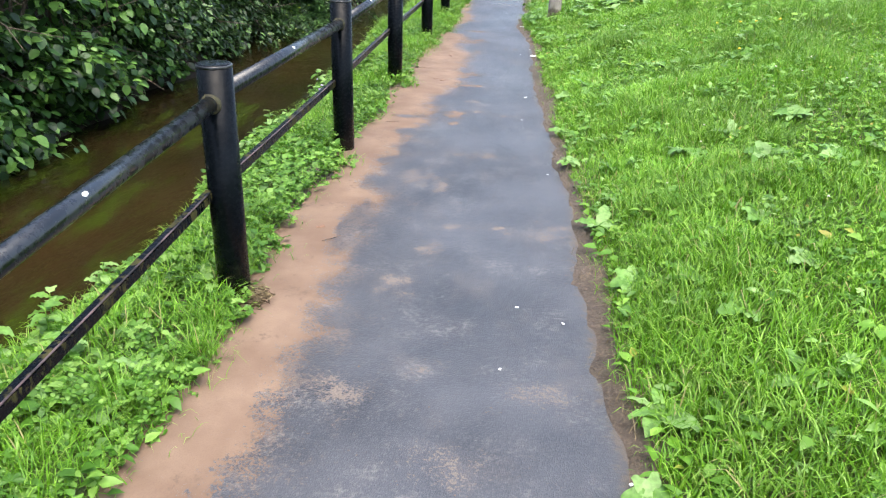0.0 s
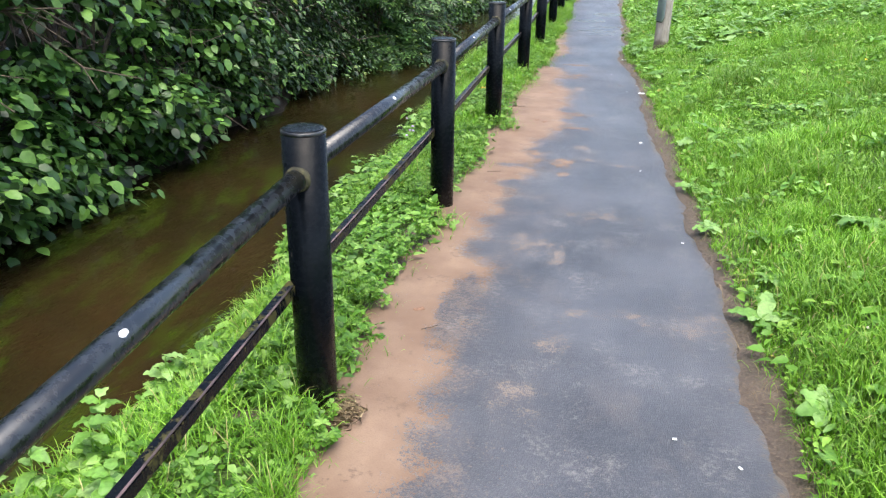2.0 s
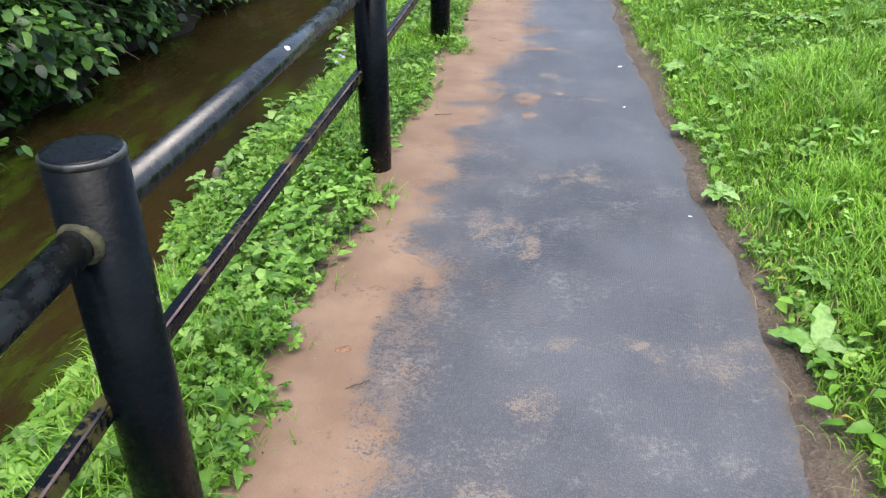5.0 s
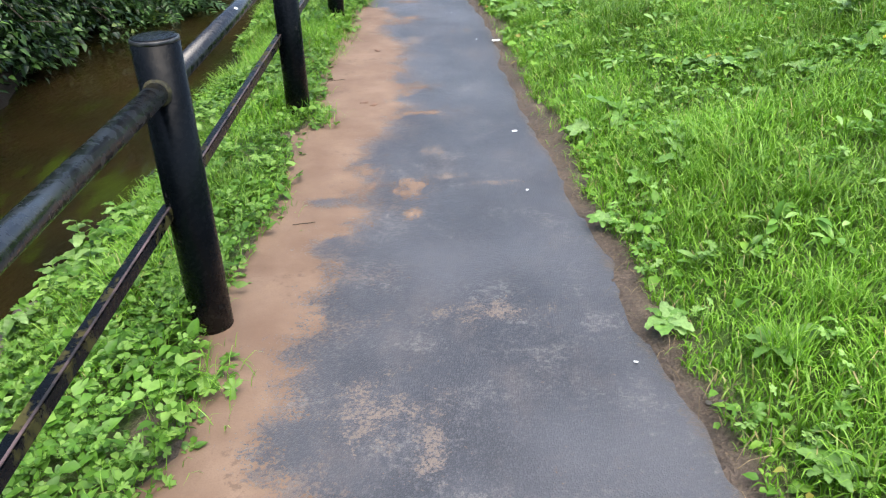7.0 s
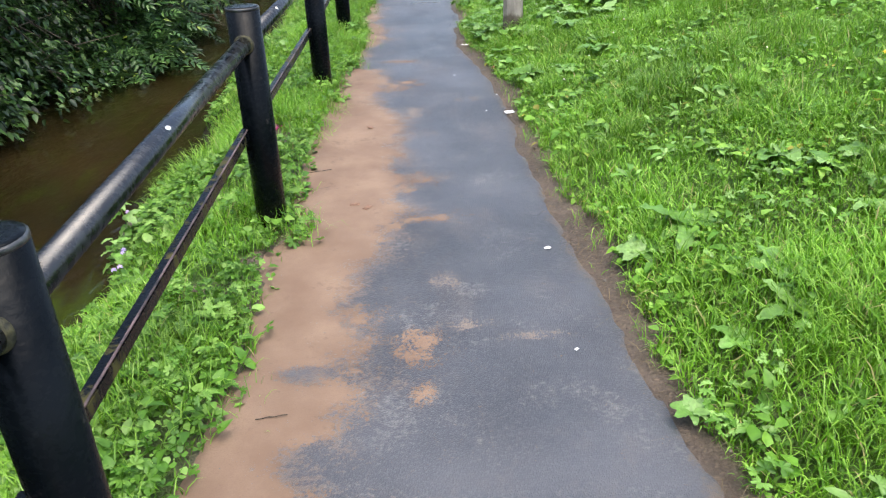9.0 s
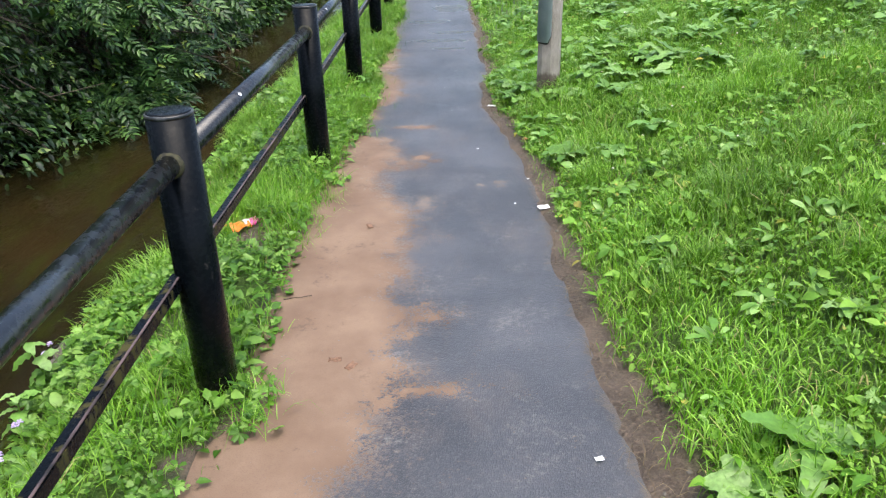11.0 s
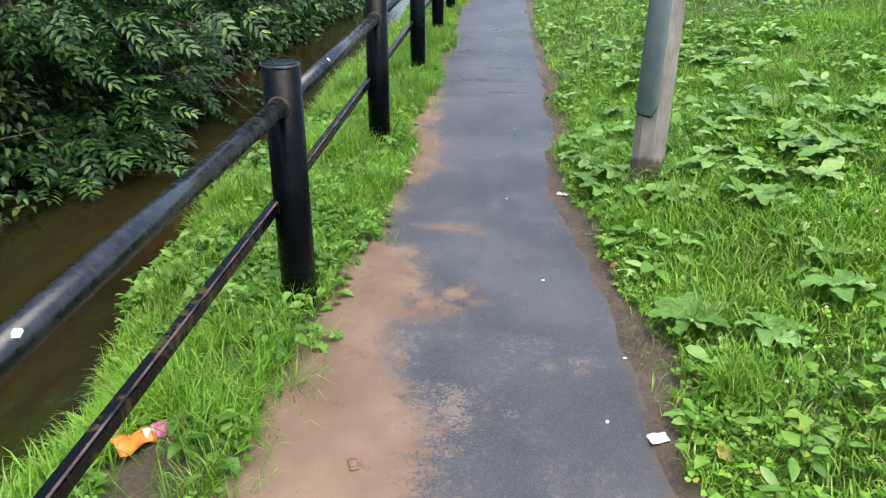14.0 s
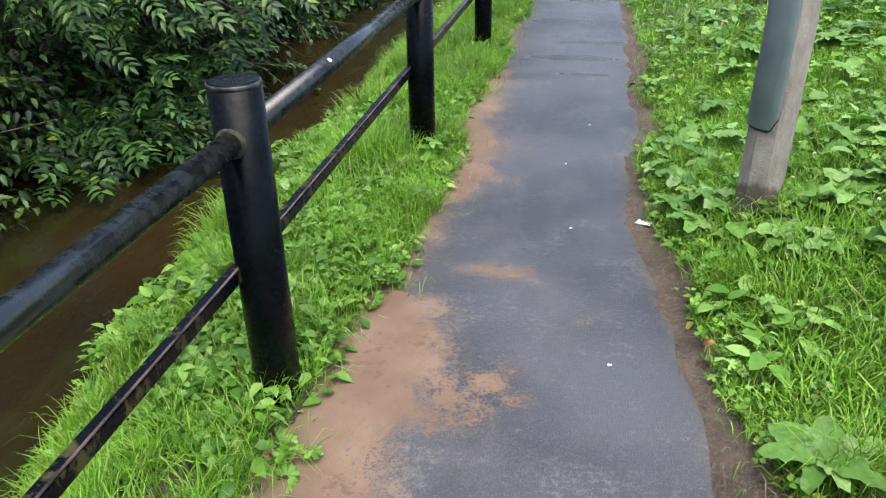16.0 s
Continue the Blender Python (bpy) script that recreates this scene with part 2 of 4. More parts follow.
BARK = spotted("bark", (0.035, 0.026, 0.018), (0.10, 0.075, 0.05), 25, 0.85, 0.01)


def concrete_material():
    m, nt, b = material("weathered_concrete", 0.85)
    n, f = grain(nt, 11, 6, place(nt, 1, 1, 0.5), 0.65), grain(nt, 90, 3)
    c = mixed(nt, ramp(nt, n, (0.35, 0.0), (0.65, 1.0)), (0.20, 0.17, 0.14), (0.37, 0.325, 0.28))
    xyz = nt.nodes.new("ShaderNodeSeparateXYZ")
    nt.links.new(place(nt), xyz.inputs[0])
    low = calc(nt, "MULTIPLY_ADD", n, 0.12, xyz.outputs[2])
    c = mixed(nt, ramp(nt, low, (0.31, 0.8), (0.335, 0.0)), c, (0.07, 0.05, 0.035))
    nt.links.new(c, b.inputs["Base Color"])
    bumped(nt, b, calc(nt, "ADD", n, f), 0.005, 0.7)
    return m


CONCRETE = concrete_material()
SLEEVE = spotted("painted_sheet", (0.16, 0.20, 0.205), (0.23, 0.265, 0.265), 8, 0.55, 0.002)
JOINT = spotted("dark_joint", (0.02, 0.02, 0.02), (0.06, 0.05, 0.045), 30, 0.8)
WHITE = spotted("white_paper", (0.70, 0.70, 0.68), (0.85, 0.85, 0.83), 30, 0.6)
DROP = spotted("dried_white", (0.6, 0.6, 0.57), (0.85, 0.85, 0.82), 60, 0.7)
ORANGE = spotted("orange_foil", (0.80, 0.20, 0.02), (0.85, 0.30, 0.06), 30, 0.3)
PINK = spotted("pink_foil", (0.80, 0.10, 0.35), (0.85, 0.25, 0.50), 30, 0.3)
BRICKRED = spotted("brick_red", (0.30, 0.09, 0.045), (0.42, 0.15, 0.08), 60, 0.85)
DEADLEAF = spotted("dead_leaf", (0.10, 0.05, 0.025), (0.22, 0.12, 0.07), 80, 0.7)
STONE = spotted("bank_stone", (0.05, 0.045, 0.035), (0.17, 0.15, 0.12), 18, 0.75, 0.01)
LILAC = spotted("lilac_petal", (0.45, 0.33, 0.62), (0.65, 0.52, 0.78), 60, 0.6)
YELLOW = spotted("yellow_petal", (0.75, 0.55, 0.03), (0.85, 0.68, 0.06), 60, 0.5)
CLOVERWHITE = spotted("clover_bloom", (0.55, 0.52, 0.42), (0.78, 0.75, 0.66), 200, 0.7)


# ---- mesh helpers ----
RNG = np.random.default_rng(7)


def part(name, bm, mat, parent=None, label="", smooth=True):
    me = bpy.data.meshes.new(name)
    bm.normal_update()
    bm.to_mesh(me)
    bm.free()
    me.materials.append(mat)
    for p in me.polygons:
        p.use_smooth = smooth
    ob = new(name, me)
    if parent is not None:
        ob.parent = parent
    return tagged(ob, label)


def tri_mesh(name, verts, tris, mat, parent=None, smooth=True):
    me = bpy.data.meshes.new(name)
    verts, tris = np.asarray(verts, np.float32), np.asarray(tris, np.int32)
    me.vertices.add(len(verts))
    me.vertices.foreach_set("co", verts.ravel())
    me.loops.add(tris.size)
    me.loops.foreach_set("vertex_index", tris.ravel())
    me.polygons.add(len(tris))
    me.polygons.foreach_set("loop_start", np.arange(0, tris.size, 3, dtype=np.int32))
    me.polygons.foreach_set("use_smooth", np.full(len(tris), smooth))
    me.update(calc_edges=True)
    me.validate()
    me.materials.append(mat)
    ob = new(name, me)
    if parent is not None:
        ob.parent = parent
    return ob


def vnoise(x, y, scale, seed=0):
    """Smooth value noise, 0 to 1, of arrays x, y in metres; scale is the lump's size."""
    x, y = np.asarray(x, float) / scale + 1000, np.asarray(y, float) / scale + 1000
    xi, yi = np.floor(x).astype(np.int64), np.floor(y).astype(np.int64)
    fx, fy = x - xi, y - yi
    fx, fy = fx * fx * (3 - 2 * fx), fy * fy * (3 - 2 * fy)

    def h(a, b):
        v = (a * 374761393 + b * 668265263 + seed * 974711) & 0x7FFFFFFF
        v = ((v ^ (v >> 13)) * 1274126177) & 0x7FFFFFFF
        return ((v ^ (v >> 16)) & 0xFFFF) / 65535.0

    return (h(xi, yi) * (1 - fx) + h(xi + 1, yi) * fx) * (1 - fy) + (h(xi, yi + 1) * (1 - fx) + h(xi + 1, yi + 1) * fx) * fy


# ---- plan: edges of the path along y, and the ground's height ----
def right_edge(y):
    base = np.interp(y, [-5, 2.5, 3.5, 5.1, 6.5, 7.4, 9.1, 9.8, 10.4, 10.9, 11.5, 12.4, 15.4, 30], [0.42, 0.38, 0.34, 0.29, 0.2, 0.14, 0.09, 0.07, -0.02, -0.13, -0.06, -0.02, -0.05, -0.1])
    return base + (vnoise(y, y * 0, 0.35, 3) - 0.5) * 0.05 + (vnoise(y, y * 0, 0.09, 4) - 0.5) * 0.018 + (vnoise(y, y * 0, 0.05, 14) - 0.5) * 0.012


def grass_right(y):
    return right_edge(y) + 0.01 + 0.125 * vnoise(y, y * 0, 0.55, 5) ** 1.5 + 0.05 * (vnoise(y, y * 0, 0.12, 6) - 0.5)


def grass_left(y):
    base = np.interp(y, [-5, 2.4, 3.3, 4.0, 5.4, 6.2, 6.8, 7.6, 8.8, 9.9, 11, 12.4, 14.5, 30], [-1.0, -1.0, -1.0, -1.05, -1.09, -0.99, -1.03, -1.07, -1.02, -0.95, -0.95, -0.92, -0.95, -1.0])
    return base + (vnoise(y, y * 0, 0.5, 8) - 0.5) * 0.16 + (vnoise(y, y * 0, 0.14, 9) - 0.5) * 0.06


def sand_edge(y):
    base = np.interp(y, [-5, 2.5, 3.6, 5, 6.5, 7.2, 8.0, 8.9, 9.6, 10.0, 10.6, 12, 13, 14, 30], [-0.76, -0.78, -0.80, -0.78, -0.76, -0.70, -0.62, -0.64, -0.70, -0.80, -0.86, -0.79, -0.86, -0.96, -1.05])
    return base + (vnoise(y, y * 0, 0.45, 11) - 0.5) * 0.16 + (vnoise(y, y * 0, 0.13, 12) - 0.5) * 0.10


def ground_height(x, y):
    x, y = np.asarray(x, float), np.asarray(y, float)
    r = x - right_edge(y) - 0.1
    lawn = 0.4 * np.maximum(r, 0) / (1 + 0.2 * np.maximum(r, 0)) + 0.05 * (vnoise(x, y, 0.7, 21) - 0.5) * np.clip(r * 2, 0, 1)
    strip = 0.003 + 0.018 * (vnoise(x, y, 0.09, 22) - 0.5)
    right = strip + lawn
    shore = x - np.interp(y, [7.8, 8.6, 9.1, 9.5, 10.1, 12, 13], [0, 0.12, 0.24, 0.18, -0.02, -0.06, 0.0]) + 0.22 * (vnoise(y, y * 0, 0.9, 23) - 0.5) + 0.08 * (vnoise(y, y * 0, 0.25, 24) - 0.5)
    left = np.interp(shore, [-60, -12, -6, -4.5, -3.9, -3.6, -3.3, -2.4, -2.12, -1.95, -1.75, -1.45, -1.2, -1.0], [3.0, 1.6, 0.9, 0.35, -0.3, -0.75, -0.85, -0.85, -0.55, -0.30, -0.12, -0.01, 0.02, 0.0])
    left = left + 0.03 * (vnoise(x, y, 0.2, 25) - 0.5) * np.clip((-1.0 - x) * 4, 0, 1)
    under = np.full_like(x, -0.05)
    e = right_edge(y)
    z = np.where(x > e - 0.07, right - 0.010 * np.clip((e + 0.02 - x) / 0.04, 0, 1), under)
    return np.where(x < grass_left(y) - 0.02, left, z)


def trodden(x, y):
    gap = np.zeros(np.shape(x), bool)
    for a, b, r in ((-1.24, 8.62, 0.13), (-1.40, 8.80, 0.11), (-1.18, 4.95, 0.06), (-1.3, 6.9, 0.1), (-1.15, 7.1, 0.07), (-1.3, 3.35, 0.08), (-1.95, 5.8, 0.13), (-1.25, 9.2, 0.1)):
        gap |= (x - a) ** 2 + (y - b) ** 2 < (r * (0.7 + 0.7 * vnoise(x, y, 0.07, 88))) ** 2
    return gap


def sheet(name, xs, ys, zf, mat):
    X, Y = np.meshgrid(xs, ys)
    Z = zf(X, Y)
    n, w = len(ys), len(xs)
    i = (np.arange(n - 1)[:, None] * w + np.arange(w - 1)[None, :]).ravel()
    tris = np.concatenate([np.stack([i, i + 1, i + w + 1], 1), np.stack([i, i + w + 1, i + w], 1)])
    return tri_mesh(name, np.stack([X.ravel(), Y.ravel(), Z.ravel()], 1), tris, mat)


# ---- large structure ----
xs = np.concatenate([[-400, -150, -60, -30, -12, -8, -6, -5, -4.5, -4.2], np.arange(-4, -2.4, 0.1), np.arange(-2.4, 1.2, 0.04), np.arange(1.2, 5, 0.2), [6, 8, 12, 20, 40, 100, 400]])
ys = np.concatenate([[-400, -120, -40, -15, -8], np.arange(-5, 0.5, 0.25), np.arange(0.5, 18, 0.06), np.arange(18, 30, 0.3), [32, 36, 45, 70, 150, 400]])
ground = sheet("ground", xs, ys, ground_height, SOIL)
GX, GY = (a.ravel() for a in np.meshgrid(xs, ys))
turf = np.where(GX > 0, np.clip((GX - grass_right(GY)) / 0.08, 0, 1), np.clip((grass_left(GY) - GX - 0.03) / 0.08, 0, 1) * (GX > -2.0))
turf = np.where(trodden(GX, GY), 0.0, turf)
ground.data.attributes.new("turf", "FLOAT", "POINT").data.foreach_set("value", (turf * (0.55 + 0.45 * vnoise(GX, GY, 0.25, 77))).astype(np.float32))
# soil beyond x = -1.85 darkens, painting in shade beneath the overhanging foliage
ground.data.attributes.new("wet_and_shade", "FLOAT", "POINT").data.foreach_set("value", np.clip((-1.85 - GX) / 0.2, 0, 0.85).astype(np.float32))
tagged(ground, "damp brown soil bank and lawn ground", "ground", kind="structure")

# patches of dried sand and rubbed surface on the asphalt: x, y, half width, half length
WORN = [(0.12, 2.98, 0.15, 0.10), (-0.15, 2.59, 0.13, 0.12), (-0.55, 2.90, 0.16, 0.10), (-0.10, 4.36, 0.10, 0.05), (-0.29, 3.07, 0.07, 0.05), (-0.49, 3.68, 0.12, 0.16), (0.21, 4.41, 0.13, 0.07), (0.16, 4.28, 0.15, 0.09), (-0.04, 4.30, 0.06, 0.04), (-0.40, 4.03, 0.08, 0.14), (-0.31, 4.33, 0.12, 0.06), (-0.44, 4.91, 0.07, 0.18), (-0.59, 5.02, 0.14, 0.2), (-0.13, 6.50, 0.14, 0.03), (-0.25, 5.49, 0.26, 0.09), (-0.40, 6.89, 0.10, 0.09), (-0.33, 6.58, 0.12, 0.05), (-0.27, 10.13, 0.05, 0.06), (-0.21, 9.27, 0.06, 0.06), (-0.52, 8.98, 0.12, 0.25), (-0.1, 9.3, 0.05, 0.08), (-0.59, 10.42, 0.22, 0.12)]
SANDY = [(-0.51, 6.50, 0.13, 0.10), (-0.50, 6.42, 0.10, 0.10), (-0.49, 6.22, 0.06, 0.06), (-0.68, 8.62, 0.14, 0.10), (-0.48, 7.92, 0.14, 0.10), (-0.53, 9.75, 0.13, 0.12), (-0.62, 9.65, 0.15, 0.15), (-0.47, 7.45, 0.25, 0.05), (-0.75, 6.63, 0.16, 0.2), (-0.6, 10.4, 0.2, 0.06), (-0.95, 12.0, 0.1, 0.5)]
BARE = [(-0.78, 5.94, 0.12, 0.07), (-0.60, 5.85, 0.1, 0.08), (-0.86, 6.34, 0.10, 0.06), (-0.82, 4.3, 0.06, 0.25)]


def blobs(x, y, spots):
    v = np.zeros_like(x)
    for a, b, rx, ry in spots:
        v = np.maximum(v, np.exp(-(((x - a) / rx) ** 2 + ((y - b) / ry) ** 2)))
    return v


py = np.concatenate([np.arange(-5, 1.5, 0.2), np.arange(1.5, 15, 0.03), np.arange(15, 30, 0.15)])
pu = np.linspace(0, 1, 54)
U, PY = np.meshgrid(pu, py)
PX0, PX1 = grass_left(PY) - 0.30, right_edge(PY)
PX = PX0 + (PX1 - PX0) * U
sand_amount = np.clip(0.5 + (sand_edge(PY) - PX) / 0.26, 0, 1)
sand_amount = np.clip(np.maximum(sand_amount, 0.64 * blobs(PX, PY, SANDY)) - 0.9 * blobs(PX, PY, BARE), 0, 1)
crown = 0.004 * (vnoise(PX, PY, 0.4, 31) - 0.5) + 0.008 * np.clip(sand_amount * 2 - 1, 0, 1) * vnoise(PX, PY, 0.25, 32) + 0.005 * np.clip(sand_amount * 2 - 1, 0, 1) * vnoise(PX, PY, 0.06, 33)
PZ = crown - 0.014 * np.clip((U - 0.965) / 0.035, 0, 1) - 0.06 * np.clip((grass_left(PY) - 0.06 - PX) / 0.24, 0, 1)
w, n = len(pu), len(py)
pi_ = (np.arange(n - 1)[:, None] * w + np.arange(w - 1)[None, :]).ravel()
path = tri_mesh("pavement", np.stack([PX.ravel(), PY.ravel(), PZ.ravel()], 1), np.concatenate([np.stack([pi_, pi_ + 1, pi_ + w + 1], 1), np.stack([pi_, pi_ + w + 1, pi_ + w], 1)]), PATHMAT)
path.data.attributes.new("sand", "FLOAT", "POINT").data.foreach_set("value", sand_amount.ravel().astype(np.float32))
path.data.attributes.new("dust", "FLOAT", "POINT").data.foreach_set("value", np.exp(-np.maximum(PX - sand_edge(PY), 0) / 0.22).ravel().astype(np.float32))
path.data.attributes.new("mud", "FLOAT", "POINT").data.foreach_set("value", np.exp(-np.maximum(PX1 - PX, 0) / 0.05).ravel().astype(np.float32))
PUDDLE = [(-0.45, 13.6, 0.4, 0.10), (-0.3, 14.1, 0.3, 0.08), (-0.6, 14.9, 0.3, 0.15), (-0.35, 13.15, 0.2, 0.05), (-0.3, 16, 0.3, 0.4)]
path.data.attributes.new("puddle", "FLOAT", "POINT").data.foreach_set("value", blobs(PX, PY, PUDDLE).ravel().astype(np.float32))
path.data.attributes.new("worn", "FLOAT", "POINT").data.foreach_set("value", (blobs(PX, PY, WORN).ravel() * 0.62).astype(np.float32))
tagged(path, "damp grey asphalt footpath with drifted red sand", "footpath", kind="structure")

water = sheet("water", np.linspace(-4.6, -1.6, 13), np.linspace(-40, 80, 61), lambda x, y: x * 0 - 0.42, WATER)
tagged(water, "slow murky brown stream with green weed", "stream", kind="structure")


# ---- fence ----
def tube(bm, a, b, r, seg=20, caps=True, r2=None):
    a, b = Vector(a), Vector(b)
    m = Matrix.Translation((a + b) / 2) @ (b - a).to_track_quat("Z", "Y").to_matrix().to_4x4()
    bmesh.ops.create_cone(bm, cap_ends=caps, segments=seg, radius1=r, radius2=r if r2 is None else r2, depth=(b - a).length, matrix=m)


def lathe(bm, profile, seg=28):
    rings = []
    for r, z in profile:
        rings.append([bm.verts.new((r * math.cos(k * 2 * math.pi / seg), r * math.sin(k * 2 * math.pi / seg), z)) for k in range(seg)])
    for p, q in zip(rings, rings[1:]):
        for k in range(seg):
            bm.faces.new((p[k], p[(k + 1) % seg], q[(k + 1) % seg], q[k]))
    bm.faces.new(rings[-1])
    bm.faces.new(rings[0][::-1])


FX, TOP, RAIL, LOW = -1.12, 0.925, 0.793, 0.438
LX = -0.048
POSTS = [-2.65, -0.6, 1.45, 3.49, 5.46, 7.43, 9.61, 11.56, 13.72, 15.75, 17.8, 19.85, 21.9, 23.95]


def dip(y):
    """The fence stands lower at its near end and settles a little along its run."""
    return float(np.interp(y, [1.45, 3.49, 5.46, 7.43, 9.61, 11.56, 13.72], [-0.08, 0.0, -0.008, 0.002, -0.016, -0.008, 0.0]))


fence = new("fence")
fence.location = (FX, POSTS[0], 0)
tagged(fence, "black painted tubular steel fence beside the stream", "fence")
shared = {}


def post(y):
    if "post" not in shared:
        bm = bmesh.new()
        lathe(bm, [(0.064, -0.15), (0.064, TOP - 0.008)])
        ob = part("post", bm, PAINT)
        bm = bmesh.new()
        lathe(bm, [(0.0642, TOP - 0.011), (0.0650, TOP - 0.007), (0.0645, TOP - 0.003), (0.0620, TOP)])
        rim = part("rim", bm, RIM, ob, "pale worn rim")
        bm = bmesh.new()
        lathe(bm, [(0.0605, TOP - 0.004), (0.0600, TOP + 0.0015), (0.050, TOP + 0.0025)])
        part("cap", bm, PAINT, ob)
        for s in (-1, 1):
            bm = bmesh.new()
            lathe(bm, [(0.036, 0.052), (0.039, 0.058), (0.037, 0.065), (0.032, 0.071)], 18)
            bm.transform(pose(0, 0, RAIL, -90 * s, 0, 0))
            part("weld_collar", bm, WELD, ob, "rusty weld collar")
        ob.parent = fence
        shared["post"] = ob
        ob.location = (0, y - POSTS[0], dip(y))
        return ob
    ob = copy_thing(shared["post"], pose(0, y - POSTS[0], dip(y)))
    ob.parent = fence
    return ob


for y in POSTS:
    p = post(y)
    p.rotation_euler = (radians(RNG.normal(0, 0.12)), radians(RNG.normal(0, 0.12)), 0)
for y0, y1 in zip(POSTS, POSTS[1:]):
    bm = bmesh.new()
    tube(bm, (0, y0 - POSTS[0] + 0.05, RAIL + dip(y0) + (0.018 if y0 == 3.49 else 0)), (0, y1 - POSTS[0] - 0.05, RAIL + dip(y1)), 0.0305, 24)
    part("top_rail", bm, RAILPAINT, fence)
    bm = bmesh.new()
    bmesh.ops.create_cube(bm, size=1, matrix=Matrix.LocRotScale((LX, (y0 + y1) / 2 - POSTS[0], LOW), None, (0.034, y1 - y0 - 0.06, 0.042)))
    bmesh.ops.bevel(bm, geom=bm.edges[:], offset=0.005, segments=2, affect="EDGES")
    tilt = Matrix.Translation((0, (y0 + y1) / 2 - POSTS[0], LOW + (dip(y0) + dip(y1)) / 2)) @ Matrix.Rotation(math.atan2(dip(y1) - dip(y0), y1 - y0), 4, "X") @ Matrix.Translation((0, POSTS[0] - (y0 + y1) / 2, -LOW))
    bm.transform(tilt)
    low = part("lower_rail", bm, PAINT_MOSS, fence, "mossy black flat lower rail", False)
    bm = bmesh.new()
    bmesh.ops.create_cube(bm, size=1, matrix=Matrix.LocRotScale((LX + 0.0125, (y0 + y1) / 2 - POSTS[0], LOW + 0.021), None, (0.006, y1 - y0 - 0.12, 0.0024)))
    bm.transform(tilt)
    part("scraped_edge", bm, SCRAPE, low, "pinkish scraped paint edge", False)

for y in (2.56, 4.41, 6.30, 8.07, 10.22, 12.6):
    bm = bmesh.new()
    bmesh.ops.create_icosphere(bm, subdivisions=2, radius=1)
    for v in bm.verts:
        v.co *= 1 + 0.35 * (noise.noise(v.co * 1.7 + Vector((y, 0, 0))))
        v.co = Vector((v.co.x * 0.008, v.co.y * 0.013, v.co.z * 0.003))
    d = part("bird_dropping", bm, DROP)
    d.matrix_world = pose(FX + 0.0193, y, RAIL + dip(y) + 0.0237 + (0.0095 if y == 4.41 else 0), 0, 39, 0)
    tagged(d, "white dried bird dropping on the top rail", "dropping", "droppings on the rail")


# ---- lamp column by the path ----
def concrete_column():
    thing = new("lamp_column")
    tagged(thing, "grey weathered concrete column with sheet metal sleeve", "lamp column")
    bm = bmesh.new()
    lathe(bm, [(0.084, -0.3), (0.081, 0.0), (0.076, 1.0), (0.064, 4.0)], 8)
    bmesh.ops.bevel(bm, geom=[e for e in bm.edges if abs((e.verts[0].co - e.verts[1].co).normalized().z) > 0.9], offset=0.012, segments=2, affect="EDGES")
    part("shaft", bm, CONCRETE, thing, "", False)
    for nm, mt, grow, low in (("sleeve", SLEEVE, 0.009, 0.315), ("sleeve_edge", JOINT, 0.002, 0.303)):
        bm = bmesh.new()
        cols = []
        ext = 0.0 if nm == "sleeve" else 2.0
        for a in np.linspace(112 - ext, 268 + ext, 22):
            f = abs((a - 190) / 78)
            base = low + 0.05 * max(0, f - 0.8) / 0.2
            col = []
            for z in (base, base + 0.004, 1.0, 1.8, 2.6) if nm == "sleeve" else (base, base + 0.004, base + 0.008, base + 0.016, base + 0.024):
                rad = (0.076 + 0.005 * (1 - z)) * 0.992 + grow + (0 if z > base else -0.004)
                col.append(bm.verts.new((rad * math.cos(radians(a)), rad * math.sin(radians(a)), z)))
            cols.append(col)
        for p, q in zip(cols, cols[1:]):
            for k in range(4):
                bm.faces.new((p[k], q[k], q[k + 1], p[k + 1]))
        bmesh.ops.recalc_face_normals(bm, faces=bm.faces[:])
        bmesh.ops.solidify(bm, geom=bm.faces[:], thickness=0.003)
        part(nm, bm, mt, thing, "blue-grey painted metal sleeve" if nm == "sleeve" else "")
    thing.matrix_world = pose(0.33, 10.78, 0.165, 0, 0.4, 0)


concrete_column()


